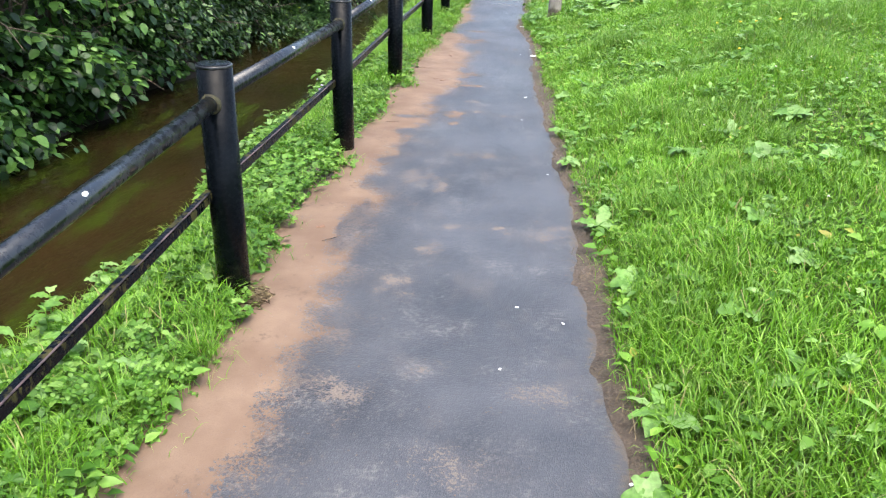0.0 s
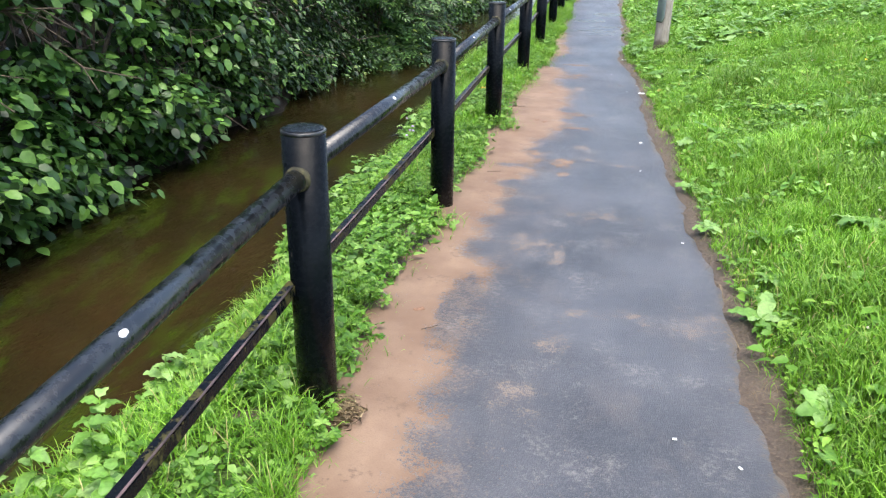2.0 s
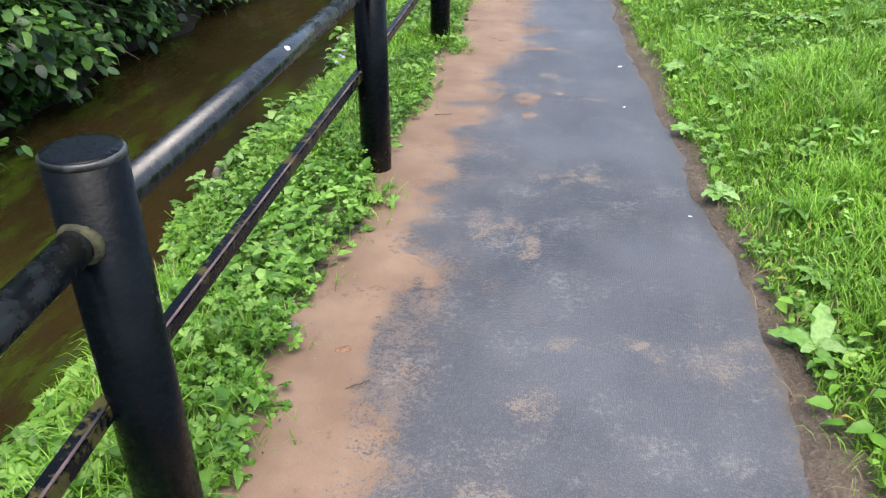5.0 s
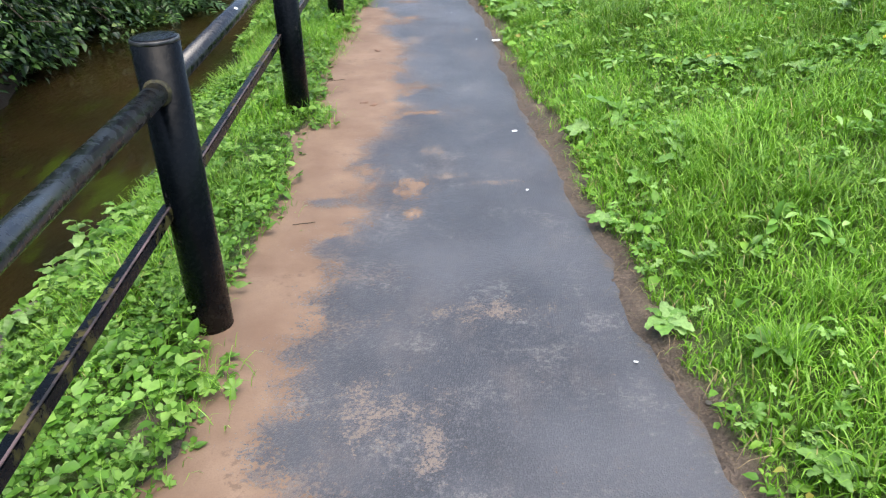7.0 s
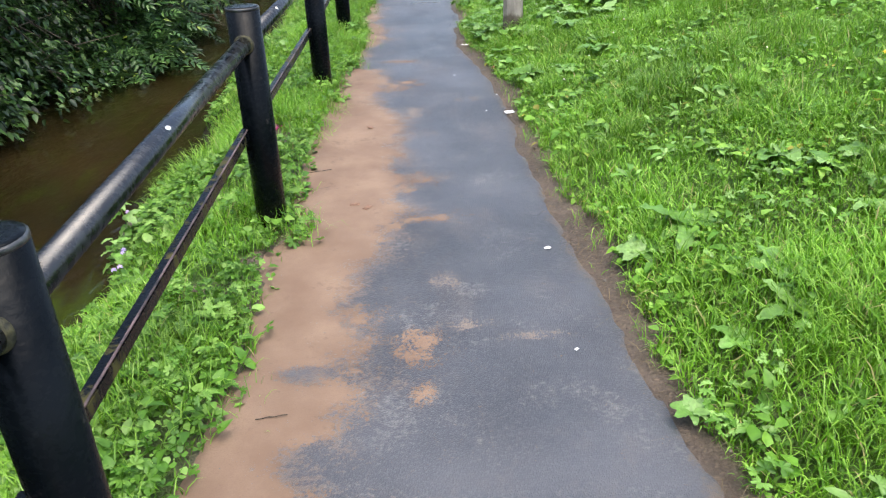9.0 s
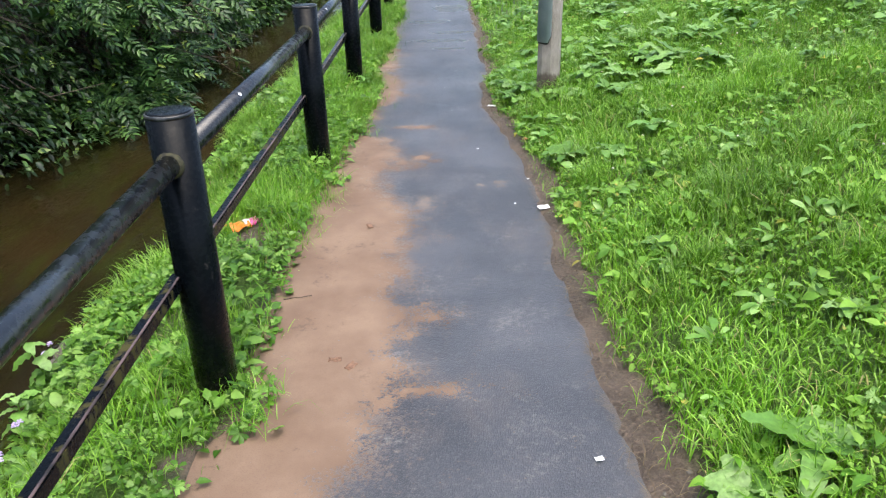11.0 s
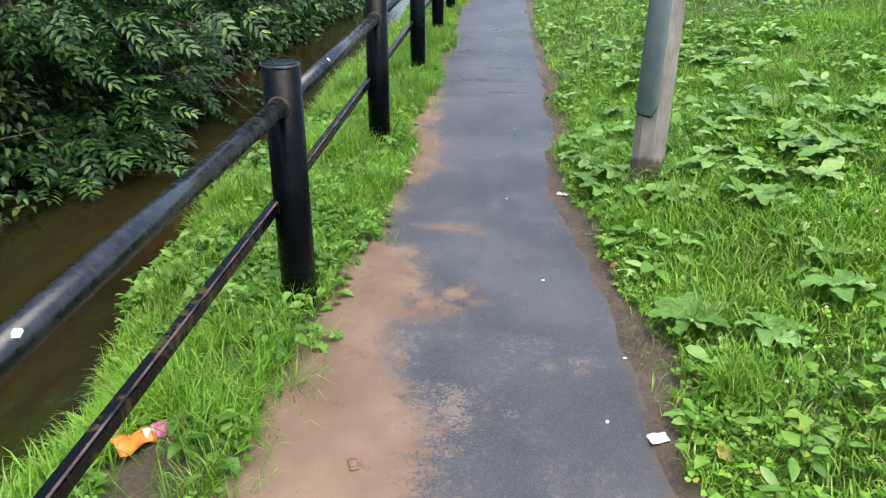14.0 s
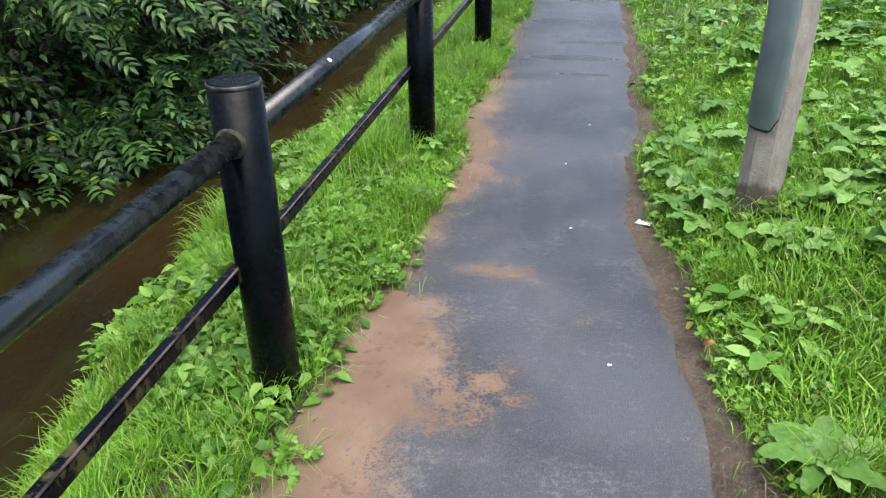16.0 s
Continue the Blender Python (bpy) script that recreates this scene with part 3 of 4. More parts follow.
# ---- grass and small plants ----
def blades(name, x, y, length, width, lean, mat, lift=0.0, parent=None, far=False):
    """Curved tapering grass blades at x, y."""
    n = len(x)
    z = ground_height(x, y) + lift
    az = RNG.uniform(0, 2 * np.pi, n)
    d = np.stack([np.cos(az), np.sin(az)], 1)
    s = np.stack([-np.sin(az), np.cos(az)], 1)
    tw = RNG.uniform(-0.6, 0.6, n)
    s = s * np.cos(tw)[:, None] + d * np.sin(tw)[:, None]
    V = np.zeros((n, 7, 3))
    for k, (t, wd) in enumerate(((0, 0.7), (0.4, 1.0), (0.75, 0.7))):
        out = lean * length * t ** 1.7
        up = length * t * np.sqrt(np.clip(1 - (0.55 * lean * t) ** 2, 0.05, 1))
        c = np.stack([x + d[:, 0] * out, y + d[:, 1] * out, z + up], 1)
        side = np.concatenate([s * (width * wd / 2)[:, None], np.zeros((n, 1))], 1)
        V[:, 2 * k], V[:, 2 * k + 1] = c - side, c + side
    out, up = lean * length, length * np.sqrt(np.clip(1 - (0.62 * lean) ** 2, 0.03, 1)) - 0.25 * lean ** 2 * length
    V[:, 6] = np.stack([x + d[:, 0] * out, y + d[:, 1] * out, z + up], 1)
    T = np.array([[0, 1, 3], [0, 3, 2], [2, 3, 5], [2, 5, 4], [4, 5, 6]])
    if far:
        V, T = V[:, [0, 1, 2, 3, 6]], np.array([[0, 1, 3], [0, 3, 2], [2, 3, 4]])
        return tri_mesh(name, V.reshape(-1, 3), (T[None] + 5 * np.arange(n)[:, None, None]).reshape(-1, 3), mat, parent)
    tris = (T[None] + 7 * np.arange(n)[:, None, None]).reshape(-1, 3)
    return tri_mesh(name, V.reshape(-1, 3), tris, mat, parent)


def scatter(x0, x1, y0, y1, n):
    return RNG.uniform(x0, x1, n), RNG.uniform(y0, y1, n)


def leaf_template(width=0.55, fold=0.12, droop=0.18, rows=(0.3, 0.65), widths=(1.0, 0.75)):
    """An ovate leaf of length 1 along +y, folded at its midrib, its tip drooping."""
    v = [(0, 0, 0)]
    for t, wd in zip(rows, widths):
        v += [(-width / 2 * wd, t, fold * wd - droop * t * t), (0, t, -droop * t * t), (width / 2 * wd, t, fold * wd - droop * t * t)]
    v.append((0, 1, -droop))
    f = [(0, 2, 1), (0, 3, 2)]
    for k in range(len(rows) - 1):
        a, b = 1 + 3 * k, 4 + 3 * k
        f += [(a, a + 1, b + 1), (a, b + 1, b), (a + 1, a + 2, b + 2), (a + 1, b + 2, b + 1)]
    e = 1 + 3 * (len(rows) - 1)
    f += [(e, e + 1, e + 3), (e + 1, e + 2, e + 3)]
    return np.array(v, float), np.array(f)


def round_template(lobes=3):
    """A small clover-like leaf: rounded leaflets about the stalk's head."""
    v, f = [], []
    for k in range(lobes):
        a = 2 * np.pi * k / lobes
        pts = [(0, 0.03), (-0.26, 0.28), (-0.2, 0.52), (0.2, 0.52), (0.26, 0.28)]
        o = len(v)
        for px, pyy in pts:
            v.append((px * np.cos(a) - pyy * np.sin(a), px * np.sin(a) + pyy * np.cos(a), 0.16 * pyy - 0.15 * (abs(px) < 0.01)))
        f += [(o, o + 2, o + 1), (o, o + 3, o + 2), (o, o + 4, o + 3)]
    return np.array(v, float), np.array(f)


def strewn(name, pos, az, pitch, roll, size, template, mat, parent=None):
    """Copies of a template at pos: turned by roll about its length, pitched up, and turned to az."""
    tv, tf = template
    n = len(pos)
    ca, sa, cp, sp, cr, sr = np.cos(az), np.sin(az), np.cos(pitch), np.sin(pitch), np.cos(roll), np.sin(roll)
    P = tv[None] * size[:, None, None]
    X, Y, Z = P[..., 0], P[..., 1], P[..., 2]
    X, Z = X * cr[:, None] + Z * sr[:, None], -X * sr[:, None] + Z * cr[:, None]
    Y, Z = Y * cp[:, None] - Z * sp[:, None], Y * sp[:, None] + Z * cp[:, None]
    X, Y = X * sa[:, None] + Y * ca[:, None], -X * ca[:, None] + Y * sa[:, None]
    V = np.stack([X, Y, Z], -1) + pos[:, None, :]
    tris = (tf[None] + len(tv) * np.arange(n)[:, None, None]).reshape(-1, 3)
    return tri_mesh(name, V.reshape(-1, 3), tris, mat, parent)


def stuff(ob, label, category):
    return tagged(ob, label, category, kind="stuff")


# lawn, near and far
x, y = scatter(-0.2, 4.2, 0.8, 13.5, 370000)
d = x - grass_right(y)
keep = (d > 0) & (RNG.random(len(x)) < np.clip(1.15 - 0.22 * d, 0.35, 1) * (0.55 + 0.75 * vnoise(x, y, 0.35, 41)))
x, y, d = x[keep], y[keep], d[keep]
hgt = (0.03 + 0.08 * vnoise(x, y, 0.4, 42) ** 1.3) * RNG.uniform(0.55, 1.45, len(x)) * np.clip(0.55 + d * 2.5, 0, 1)
near = (d < 1.2) & (y < 11)
wide = RNG.uniform(0.003, 0.0068, len(x))
lean = RNG.uniform(0.25, 1.25, len(x))
stuff(blades("lawn_grass", x[near], y[near], hgt[near] + 0.02, wide[near], lean[near], GRASS), "lush wet green meadow grass beside the path", "grass")
near = ~near
stuff(blades("meadow_grass", x[near], y[near], hgt[near] + 0.02, wide[near], lean[near], GRASS, far=True), "lush green meadow grass up the slope", "grass")
x, y = scatter(-0.2, 11, 0.8, 26, 190000)
keep = (x > grass_right(y)) & ((x > 3.6) | (y > 13)) & (RNG.random(len(x)) < 0.5 + 0.6 * vnoise(x, y, 0.6, 43))
x, y = x[keep], y[keep]
stuff(blades("far_grass", x, y, 0.05 + 0.09 * vnoise(x, y, 0.5, 44) * RNG.uniform(0.5, 1.5, len(x)), RNG.uniform(0.007, 0.013, len(x)), RNG.uniform(0.3, 1.1, len(x)), GRASS, far=True), "distant lush green meadow grass", "grass")

x, y = scatter(-0.2, 11, -4, 0.9, 22000)
k = x > grass_right(y)
x, y = x[k], y[k]
stuff(blades("rear_grass", x, y, 0.05 + 0.09 * vnoise(x, y, 0.5, 44), RNG.uniform(0.010, 0.018, len(x)), RNG.uniform(0.3, 1.1, len(x)), GRASS, far=True), "lush green meadow grass beside the path", "grass")

# verge between the path and the stream, with trodden gaps
x, y = scatter(-2.2, -0.85, 0.5, 17, 190000)
keep = (x < grass_left(y)) & (ground_height(x, y) > -0.36) & (~trodden(x, y) | (RNG.random(len(x)) < 0.12)) & (RNG.random(len(x)) < (0.06 + 1.0 * vnoise(x, y, 0.3, 51) ** 1.8) * np.where(y > 8.2, 2.0, 0.75))
x, y = x[keep], y[keep]
hgt = (0.03 + (0.11 + 0.05 * (y > 8.3)) * vnoise(x, y, 0.45, 52) ** 1.5) * RNG.uniform(0.5, 1.4, len(x)) * np.clip(0.5 + (grass_left(y) - x) * 4, 0, 1)
stuff(blades("verge_grass", x, y, hgt + 0.02, RNG.uniform(0.0026, 0.0052, len(x)), RNG.uniform(0.25, 1.15, len(x)), GRASS), "rank green grass on the stream bank", "grass")

x, y = scatter(-2.2, -0.85, -4, 0.5, 9000)
x2, y2 = scatter(-2.2, -0.85, 17, 24, 14000)
x, y = np.concatenate([x, x2]), np.concatenate([y, y2])
k = (x < grass_left(y)) & (ground_height(x, y) > -0.36)
x, y = x[k], y[k]
stuff(blades("far_verge_grass", x, y, RNG.uniform(0.04, 0.13, len(x)), RNG.uniform(0.006, 0.011, len(x)), RNG.uniform(0.3, 1.1, len(x)), GRASS, far=True), "green grass on the far stretch of the bank", "grass")

x, y = scatter(-1.25, -0.7, 0.8, 16, 20000)
dd = x - grass_left(y)
k = (dd > -0.12) & (dd < 0.12) & (vnoise(x, y, 0.1, 55) > 0.5) & (RNG.random(len(x)) < 0.5 * np.exp(-np.maximum(dd, 0) / 0.04))
x, y = x[k], y[k]
stuff(blades("sand_edge_grass", x, y, RNG.uniform(0.03, 0.09, len(x)), RNG.uniform(0.002, 0.0042, len(x)), RNG.uniform(0.4, 1.2, len(x)), GRASS, 0.045), "straggling grass blades over the sand's edge", "grass")

def tufts(name, centres, label):
    cx, cy, cr = (np.array(v) for v in zip(*centres))
    k = RNG.integers(0, len(cx), 150 * len(cx))
    x, y = cx[k] + RNG.normal(0, 1, len(k)) * cr[k] * 0.4, cy[k] + RNG.normal(0, 1, len(k)) * cr[k] * 0.4
    stuff(blades(name, x, y, RNG.uniform(0.07, 0.17, len(k)), RNG.uniform(0.002, 0.004, len(k)), RNG.uniform(0.3, 1.2, len(k)), GRASS), label, "grass")


tufts("verge_tufts", [(-1.12, 3.2, 0.09), (-1.05, 3.0, 0.08), (-1.2, 2.7, 0.1), (-1.6, 3.5, 0.12), (-1.15, 8.95, 0.1), (-1.05, 9.1, 0.08), (-1.2, 10.6, 0.12), (-1.0, 10.9, 0.1), (-1.3, 10.2, 0.12), (-1.7, 9.9, 0.12), (-1.75, 10.5, 0.12), (-1.85, 11.0, 0.1), (-1.0, 12.6, 0.1), (-1.5, 7.5, 0.1), (-1.25, 7.55, 0.08), (-1.7, 4.6, 0.1), (-1.75, 5.0, 0.1), (-1.2, 5.6, 0.07), (-1.5, 8.4, 0.1), (-1.8, 8.9, 0.1), (-1.7, 6.6, 0.1)], "tall tufts of green grass on the bank")
tufts("bank_tufts", [(RNG.uniform(-1.8, -1.0), v, RNG.uniform(0.08, 0.13)) for v in RNG.uniform(8.4, 14, 40)], "lush tufts of green grass along the fence")
tufts("lawn_tufts", [(float(grass_right(np.array(v))) + RNG.uniform(0.05, 1.8), v, RNG.uniform(0.07, 0.14)) for v in RNG.uniform(2, 12.5, 70)], "tall tufts of green grass in the lawn")

# small-leaved weeds, in drifts
CL = round_template(3)
OV = leaf_template(0.6, 0.1, 0.3)


def weed_drift(name, x0, x1, y0, y1, n, inside, seed, size, template, label, up=0.03):
    x, y = scatter(x0, x1, y0, y1, n)
    k = inside(x, y) & (RNG.random(n) < np.clip((vnoise(x, y, 0.45, seed) - 0.32) * 2.6, 0, 1))
    x, y = x[k], y[k]
    m = len(x)
    z = ground_height(x, y) + up * (0.4 + 1.6 * RNG.random(m) * vnoise(x, y, 0.3, seed + 1))
    ob = strewn(name, np.stack([x, y, z], 1), RNG.uniform(0, 6.283, m), RNG.normal(0.15, 0.3, m), RNG.normal(0, 0.3, m), size * RNG.uniform(0.6, 1.4, m), template, CLOVER if "lawn" in name else BANKWEED)
    return stuff(ob, label, "weeds")


def on_verge(x, y):
    return ~trodden(x, y) & (x < grass_left(y) + 0.01) & (ground_height(x, y) > -0.33)


def on_lawn(x, y):
    return x > grass_right(y) - 0.02


weed_drift("verge_clover", -2.1, -0.85, 0.8, 16, 42000, lambda x, y: on_verge(x, y) & (RNG.random(len(x)) < np.where(y > 8.3, 0.3, 1.0)), 61, 0.032, CL, "small round-leaved green weeds on the bank", 0.055)
weed_drift("verge_weed", -2.1, -0.85, 0.8, 18, 34000, on_verge, 64, 0.045, OV, "leafy green weeds on the stream bank", 0.06)
weed_drift("lawn_clover", -0.2, 4, 0.8, 14, 38000, on_lawn, 67, 0.028, CL, "clover growing through the lawn", 0.05)
weed_drift("lawn_weed", -0.2, 6, 0.8, 18, 34000, on_lawn, 71, 0.05, OV, "broad-leaved weeds growing through the lawn", 0.06)



def rosettes(name, x, y, leaves, size, template, mat, label, lift=0.015, rise=0.45):
    """Clumps of leaves that spread from a common root at each x, y."""
    k = np.repeat(np.arange(len(x)), leaves)
    m = len(k)
    scale = RNG.uniform(0.7, 1.2, len(x))[k]
    az = np.tile(np.arange(leaves) * 2.4, len(x)) + RNG.normal(0, 0.35, m) + RNG.uniform(0, 6.28, len(x))[k]
    off = RNG.uniform(0.0, 0.45, m) * size * scale
    px, py_ = x[k] + np.cos(az) * off, y[k] + np.sin(az) * off
    pz = ground_height(px, py_) + lift * RNG.uniform(0.3, 1.6, m) * scale
    ob = strewn(name, np.stack([px, py_, pz], 1), az, RNG.normal(rise, 0.28, m), RNG.normal(0, 0.35, m), size * scale * RNG.uniform(0.55, 1.05, m), template, mat)
    return stuff(ob, label, "weeds")


def palmate_template():
    """A round leaf cut into five toothed lobes."""
    v, f = [(0, 0, 0)], []
    for k in range(5):
        a = radians(-100 + 50 * k)
        o = len(v)
        for da, rad, z in ((-24, 0.5, 0.05), (-11, 0.78, 0.0), (0, 0.66, -0.06), (11, 0.8, 0.0), (24, 0.5, 0.05)):
            v.append((rad * math.sin(a + radians(da)) * 0.75, 0.35 + rad * math.cos(a + radians(da)) * 0.75, z - 0.1 * rad))
        f += [(0, o + 1, o), (0, o + 2, o + 1), (0, o + 3, o + 2), (0, o + 4, o + 3)]
    v[0] = (0, 0.35, -0.02)
    return np.array(v, float), np.array(f)


SPOON = leaf_template(0.40, 0.07, 0.38, (0.22, 0.52, 0.82), (0.55, 1.0, 0.8))
OVAL = leaf_template(0.66, 0.06, 0.30, (0.16, 0.48, 0.82), (0.75, 1.0, 0.62))
PALM = palmate_template()


def patchy(x, y, seed, size, floor, gain):
    return RNG.random(len(x)) < np.clip((vnoise(x, y, size, seed) - floor) * gain, 0, 1)


x, y = scatter(-0.2, 3.6, 1.2, 13.5, 3200)
edge = np.exp(-np.maximum(x - grass_right(y), 0) / 0.5)
k = (x > grass_right(y) + 0.03) & patchy(x, y, 91, 0.55, 0.40, 2.0) & (RNG.random(len(x)) < np.where((y > 4.3) & (y < 6.2), 0.35 + 0.6 * edge, 0.22 + 0.25 * edge))
rosettes("lawn_rosettes", x[k], y[k], 7, 0.07, SPOON, WEED, "spreading rosettes of long weed leaves in the lawn", 0.04, 0.5)
x, y = scatter(-0.2, 3.6, 1.2, 15, 4200)
k = (x > grass_right(y) + 0.01) & patchy(x, y, 93, 0.5, 0.42, 2.2)
rosettes("lawn_buttercups", x[k], y[k], 6, 0.042, PALM, WEED, "cut-leaved creeping weeds in the lawn", 0.05, 0.25)
x, y = scatter(0.0, 5.0, 9.0, 18, 1500)
k = (x > grass_right(y) + 0.05) & patchy(x, y, 95, 0.7, 0.42, 3.0)
rosettes("lawn_broad_weeds", x[k], y[k], 6, 0.085, OVAL, WEED, "broad pale weed leaves crowding the meadow", 0.06, 0.35)
x, y = scatter(-2.1, -0.9, 1.0, 16, 3600)
k = on_verge(x, y) & patchy(x, y, 97, 0.4, 0.32, 2.2) & (RNG.random(len(x)) < np.where(y > 8.2, 0.35, 0.85))
rosettes("verge_buttercups", x[k], y[k], 7, 0.048, PALM, BANKWEED, "cut-leaved creeping weeds on the stream bank", 0.06, 0.25)
x, y = scatter(-2.1, -0.9, 1.0, 18, 1700)
k = on_verge(x, y) & patchy(x, y, 99, 0.45, 0.42, 2.2) & (RNG.random(len(x)) < np.where(y > 8.2, 0.3, 0.5))
rosettes("verge_rosettes", x[k], y[k], 7, 0.07, OVAL, BANKWEED, "broad-leaved weed clumps on the stream bank", 0.04, 0.5)

# weeds and grass that straggle over the sand at the posts' feet
SPILL = [(-1.0, 7.42, 0.10), (-1.0, 7.28, 0.08), (-1.05, 5.15, 0.10), (-1.02, 9.35, 0.08), (-0.97, 11.4, 0.08)]
k = np.repeat(np.arange(len(SPILL)), 60)
sx, sy, sr = (np.array(v)[k] for v in zip(*SPILL))
x, y = sx + RNG.normal(0, 0.5, len(k)) * sr, sy + RNG.normal(0, 0.5, len(k)) * sr
z = np.where(x > grass_left(y) - 0.02, 0.0, ground_height(x, y))
stuff(blades("spilling_grass", x, y, RNG.uniform(0.04, 0.12, len(k)), RNG.uniform(0.002, 0.004, len(k)), RNG.uniform(0.5, 1.35, len(k)), GRASS, z - ground_height(x, y)), "thin grass straggling over the sand", "grass")
k = k[::4]
x, y = sx[::4] + RNG.normal(0, 0.45, len(k)) * sr[::4], sy[::4] + RNG.normal(0, 0.45, len(k)) * sr[::4]
z = np.where(x > grass_left(y) - 0.02, 0.0, ground_height(x, y)) + RNG.uniform(0.012, 0.05, len(k))
stuff(strewn("spilling_weeds", np.stack([x, y, z], 1), RNG.uniform(0, 6.28, len(k)), RNG.normal(0.2, 0.25, len(k)), RNG.normal(0, 0.3, len(k)), RNG.uniform(0.03, 0.06, len(k)), PALM, BANKWEED), "cut-leaved weeds straggling over the sand", "weeds")

# weeds creeping over the lawn's edge
x, y = scatter(-0.3, 0.9, 1.0, 16, 16000)
dd = x - grass_right(y)
k = (dd > -0.015) & (dd < 0.16) & (RNG.random(len(x)) < np.clip((vnoise(x, y, 0.4, 74) - 0.3) * 2.5, 0, 1))
x, y = x[k], y[k]
m = len(x)
stuff(strewn("edge_weed", np.stack([x, y, ground_height(x, y) + RNG.uniform(0.006, 0.04, m)], 1), RNG.normal(3.14, 1.1, m), RNG.normal(0.1, 0.3, m), RNG.normal(0, 0.3, m), RNG.uniform(0.02, 0.042, m), OV, CLOVER), "low leafy weeds at the lawn's edge", "weeds")

x, y = scatter(-0.3, 0.8, 1.0, 15, 16000)
k = (x > right_edge(y) + 0.005) & (x < grass_right(y) + 0.03) & (vnoise(x, y, 0.09, 79) > 0.56)
x, y = x[k], y[k]
stuff(blades("edge_tufts", x, y, RNG.uniform(0.02, 0.07, len(x)), RNG.uniform(0.002, 0.004, len(x)), RNG.uniform(0.5, 1.3, len(x)), GRASS), "sparse grass tufts in the muddy edge", "grass")

# dead stalks lying along the muddy edge
x, y = scatter(-0.3, 0.7, 1.0, 15, 9000)
dd = x - right_edge(y)
k = (dd > -0.03) & (x < grass_right(y) + 0.06) & (RNG.random(len(x)) < 0.5)
x, y = x[k], y[k]
stuff(blades("dead_stalks", x, y, RNG.uniform(0.03, 0.09, len(x)), RNG.uniform(0.0015, 0.003, len(x)), RNG.uniform(1.2, 1.6, len(x)), STRAW, 0.004), "dry straw-coloured stalks on the muddy edge", "dead grass")


# docks and other rosettes, each leaf a part
def dock_leaf_mesh(length, width, curl, seed=0):
    bm = bmesh.new()
    rows = []
    for i in range(10):
        t = i / 9
        wd = width * (math.sin(math.pi * (0.04 + 0.92 * t) ** 0.75) ** 0.6) if 0 < i < 9 else (0.006 if i == 0 else 0.25 * width)
        wd *= 1 + 0.13 * math.sin(5.3 * i + seed)
        zc = length * (0.42 * t - 0.75 * curl * t * t)
        yc = length * t * 0.95
        row = []
        for j in (-1, -0.55, 0, 0.55, 1):
            wave = 0.085 * width * math.sin(2.3 * i + 1.9 * j + seed) * abs(j) + 0.03 * width * math.sin(4.1 * i + seed)
            row.append(bm.verts.new((j * wd / 2 + 0.08 * width * math.sin(3 * t + seed), yc + 0.02 * length * abs(j), zc + 0.07 * wd * abs(j) + wave)))
        rows.append(row)
    for p, q in zip(rows, rows[1:]):
        for k in range(4):
            bm.faces.new((p[k], p[k + 1], q[k + 1], q[k]))
    return bm


def dock_plant(leaf_n, length, width, seed):
    r = random.Random(seed)
    thing = new("dock_plant")
    for i in range(leaf_n):
        s = r.uniform(0.65, 1.15)
        lf = part("leaf", dock_leaf_mesh(length * s, width * s * r.uniform(0.8, 1.1), r.uniform(0.3, 0.75), r.uniform(0, 6)), DOCK, thing)
        lf.matrix_basis = pose(0, 0, 0, r.uniform(-12, 14), r.uniform(-14, 14), 360 / leaf_n * i + r.uniform(-22, 22))
    bm = bmesh.new()
    bmesh.ops.create_icosphere(bm, subdivisions=1, radius=0.012)
    part("crown", bm, DOCK, thing)
    return thing


DOCKS = [(0.49, 3.72, 1.0), (1.6, 6.9, 1.5), (1.09, 3.58, 1.0), (1.03, 4.01, 0.9), (0.40, 4.37, 1.0), (0.30, 5.35, 0.9), (0.49, 4.71, 0.8), (0.53, 5.13, 1.0), (0.45, 6.28, 0.8), (0.24, 6.03, 0.6), (0.62, 6.3, 0.9), (0.48, 9.3, 1.2), (0.72, 9.45, 1.2), (0.10, 11.6, 1.1), (0.09, 11.15, 1.0), (0.78, 10.5, 1.2), (0.95, 10.3, 1.1), (0.33, 12.0, 1.2), (0.62, 10.7, 1.1), (0.77, 9.72, 0.9), (0.10, 10.75, 0.9), (0.04, 11.4, 0.8), (0.22, 11.3, 1.0), (0.5, 11.4, 1.1), (1.2, 12.3, 1.3), (0.16, 10.95, 0.9), (1.3, 10.9, 1.2), (1.75, 7.3, 1.3), (1.35, 7.1, 1.1), (0.75, 8.4, 1.0), (0.45, 8.2, 0.7), (1.0, 8.9, 0.9), (1.34, 8.64, 1.0), (0.4, 2.5, 0.8), (0.9, 2.9, 0.9), (0.85, 7.5, 0.8), (0.6, 7.0, 0.7)]
DOCKS += [(-1.14, 2.85, 1.0), (-1.25, 2.6, 0.9), (-1.72, 3.0, 0.9), (-1.6, 3.4, 0.8), (-1.16, 5.45, 0.6), (-1.32, 8.1, 0.9), (-1.38, 9.65, 1.0), (-1.25, 9.5, 1.0), (-1.30, 7.95, 1.1), (-1.45, 8.3, 0.8), (-1.75, 10.7, 0.9), (-1.45, 6.1, 0.7), (-1.35, 11.6, 0.7), (-1.0, 11.45, 0.6), (-1.05, 7.2, 0.5), (-1.7, 7.3, 0.9)]
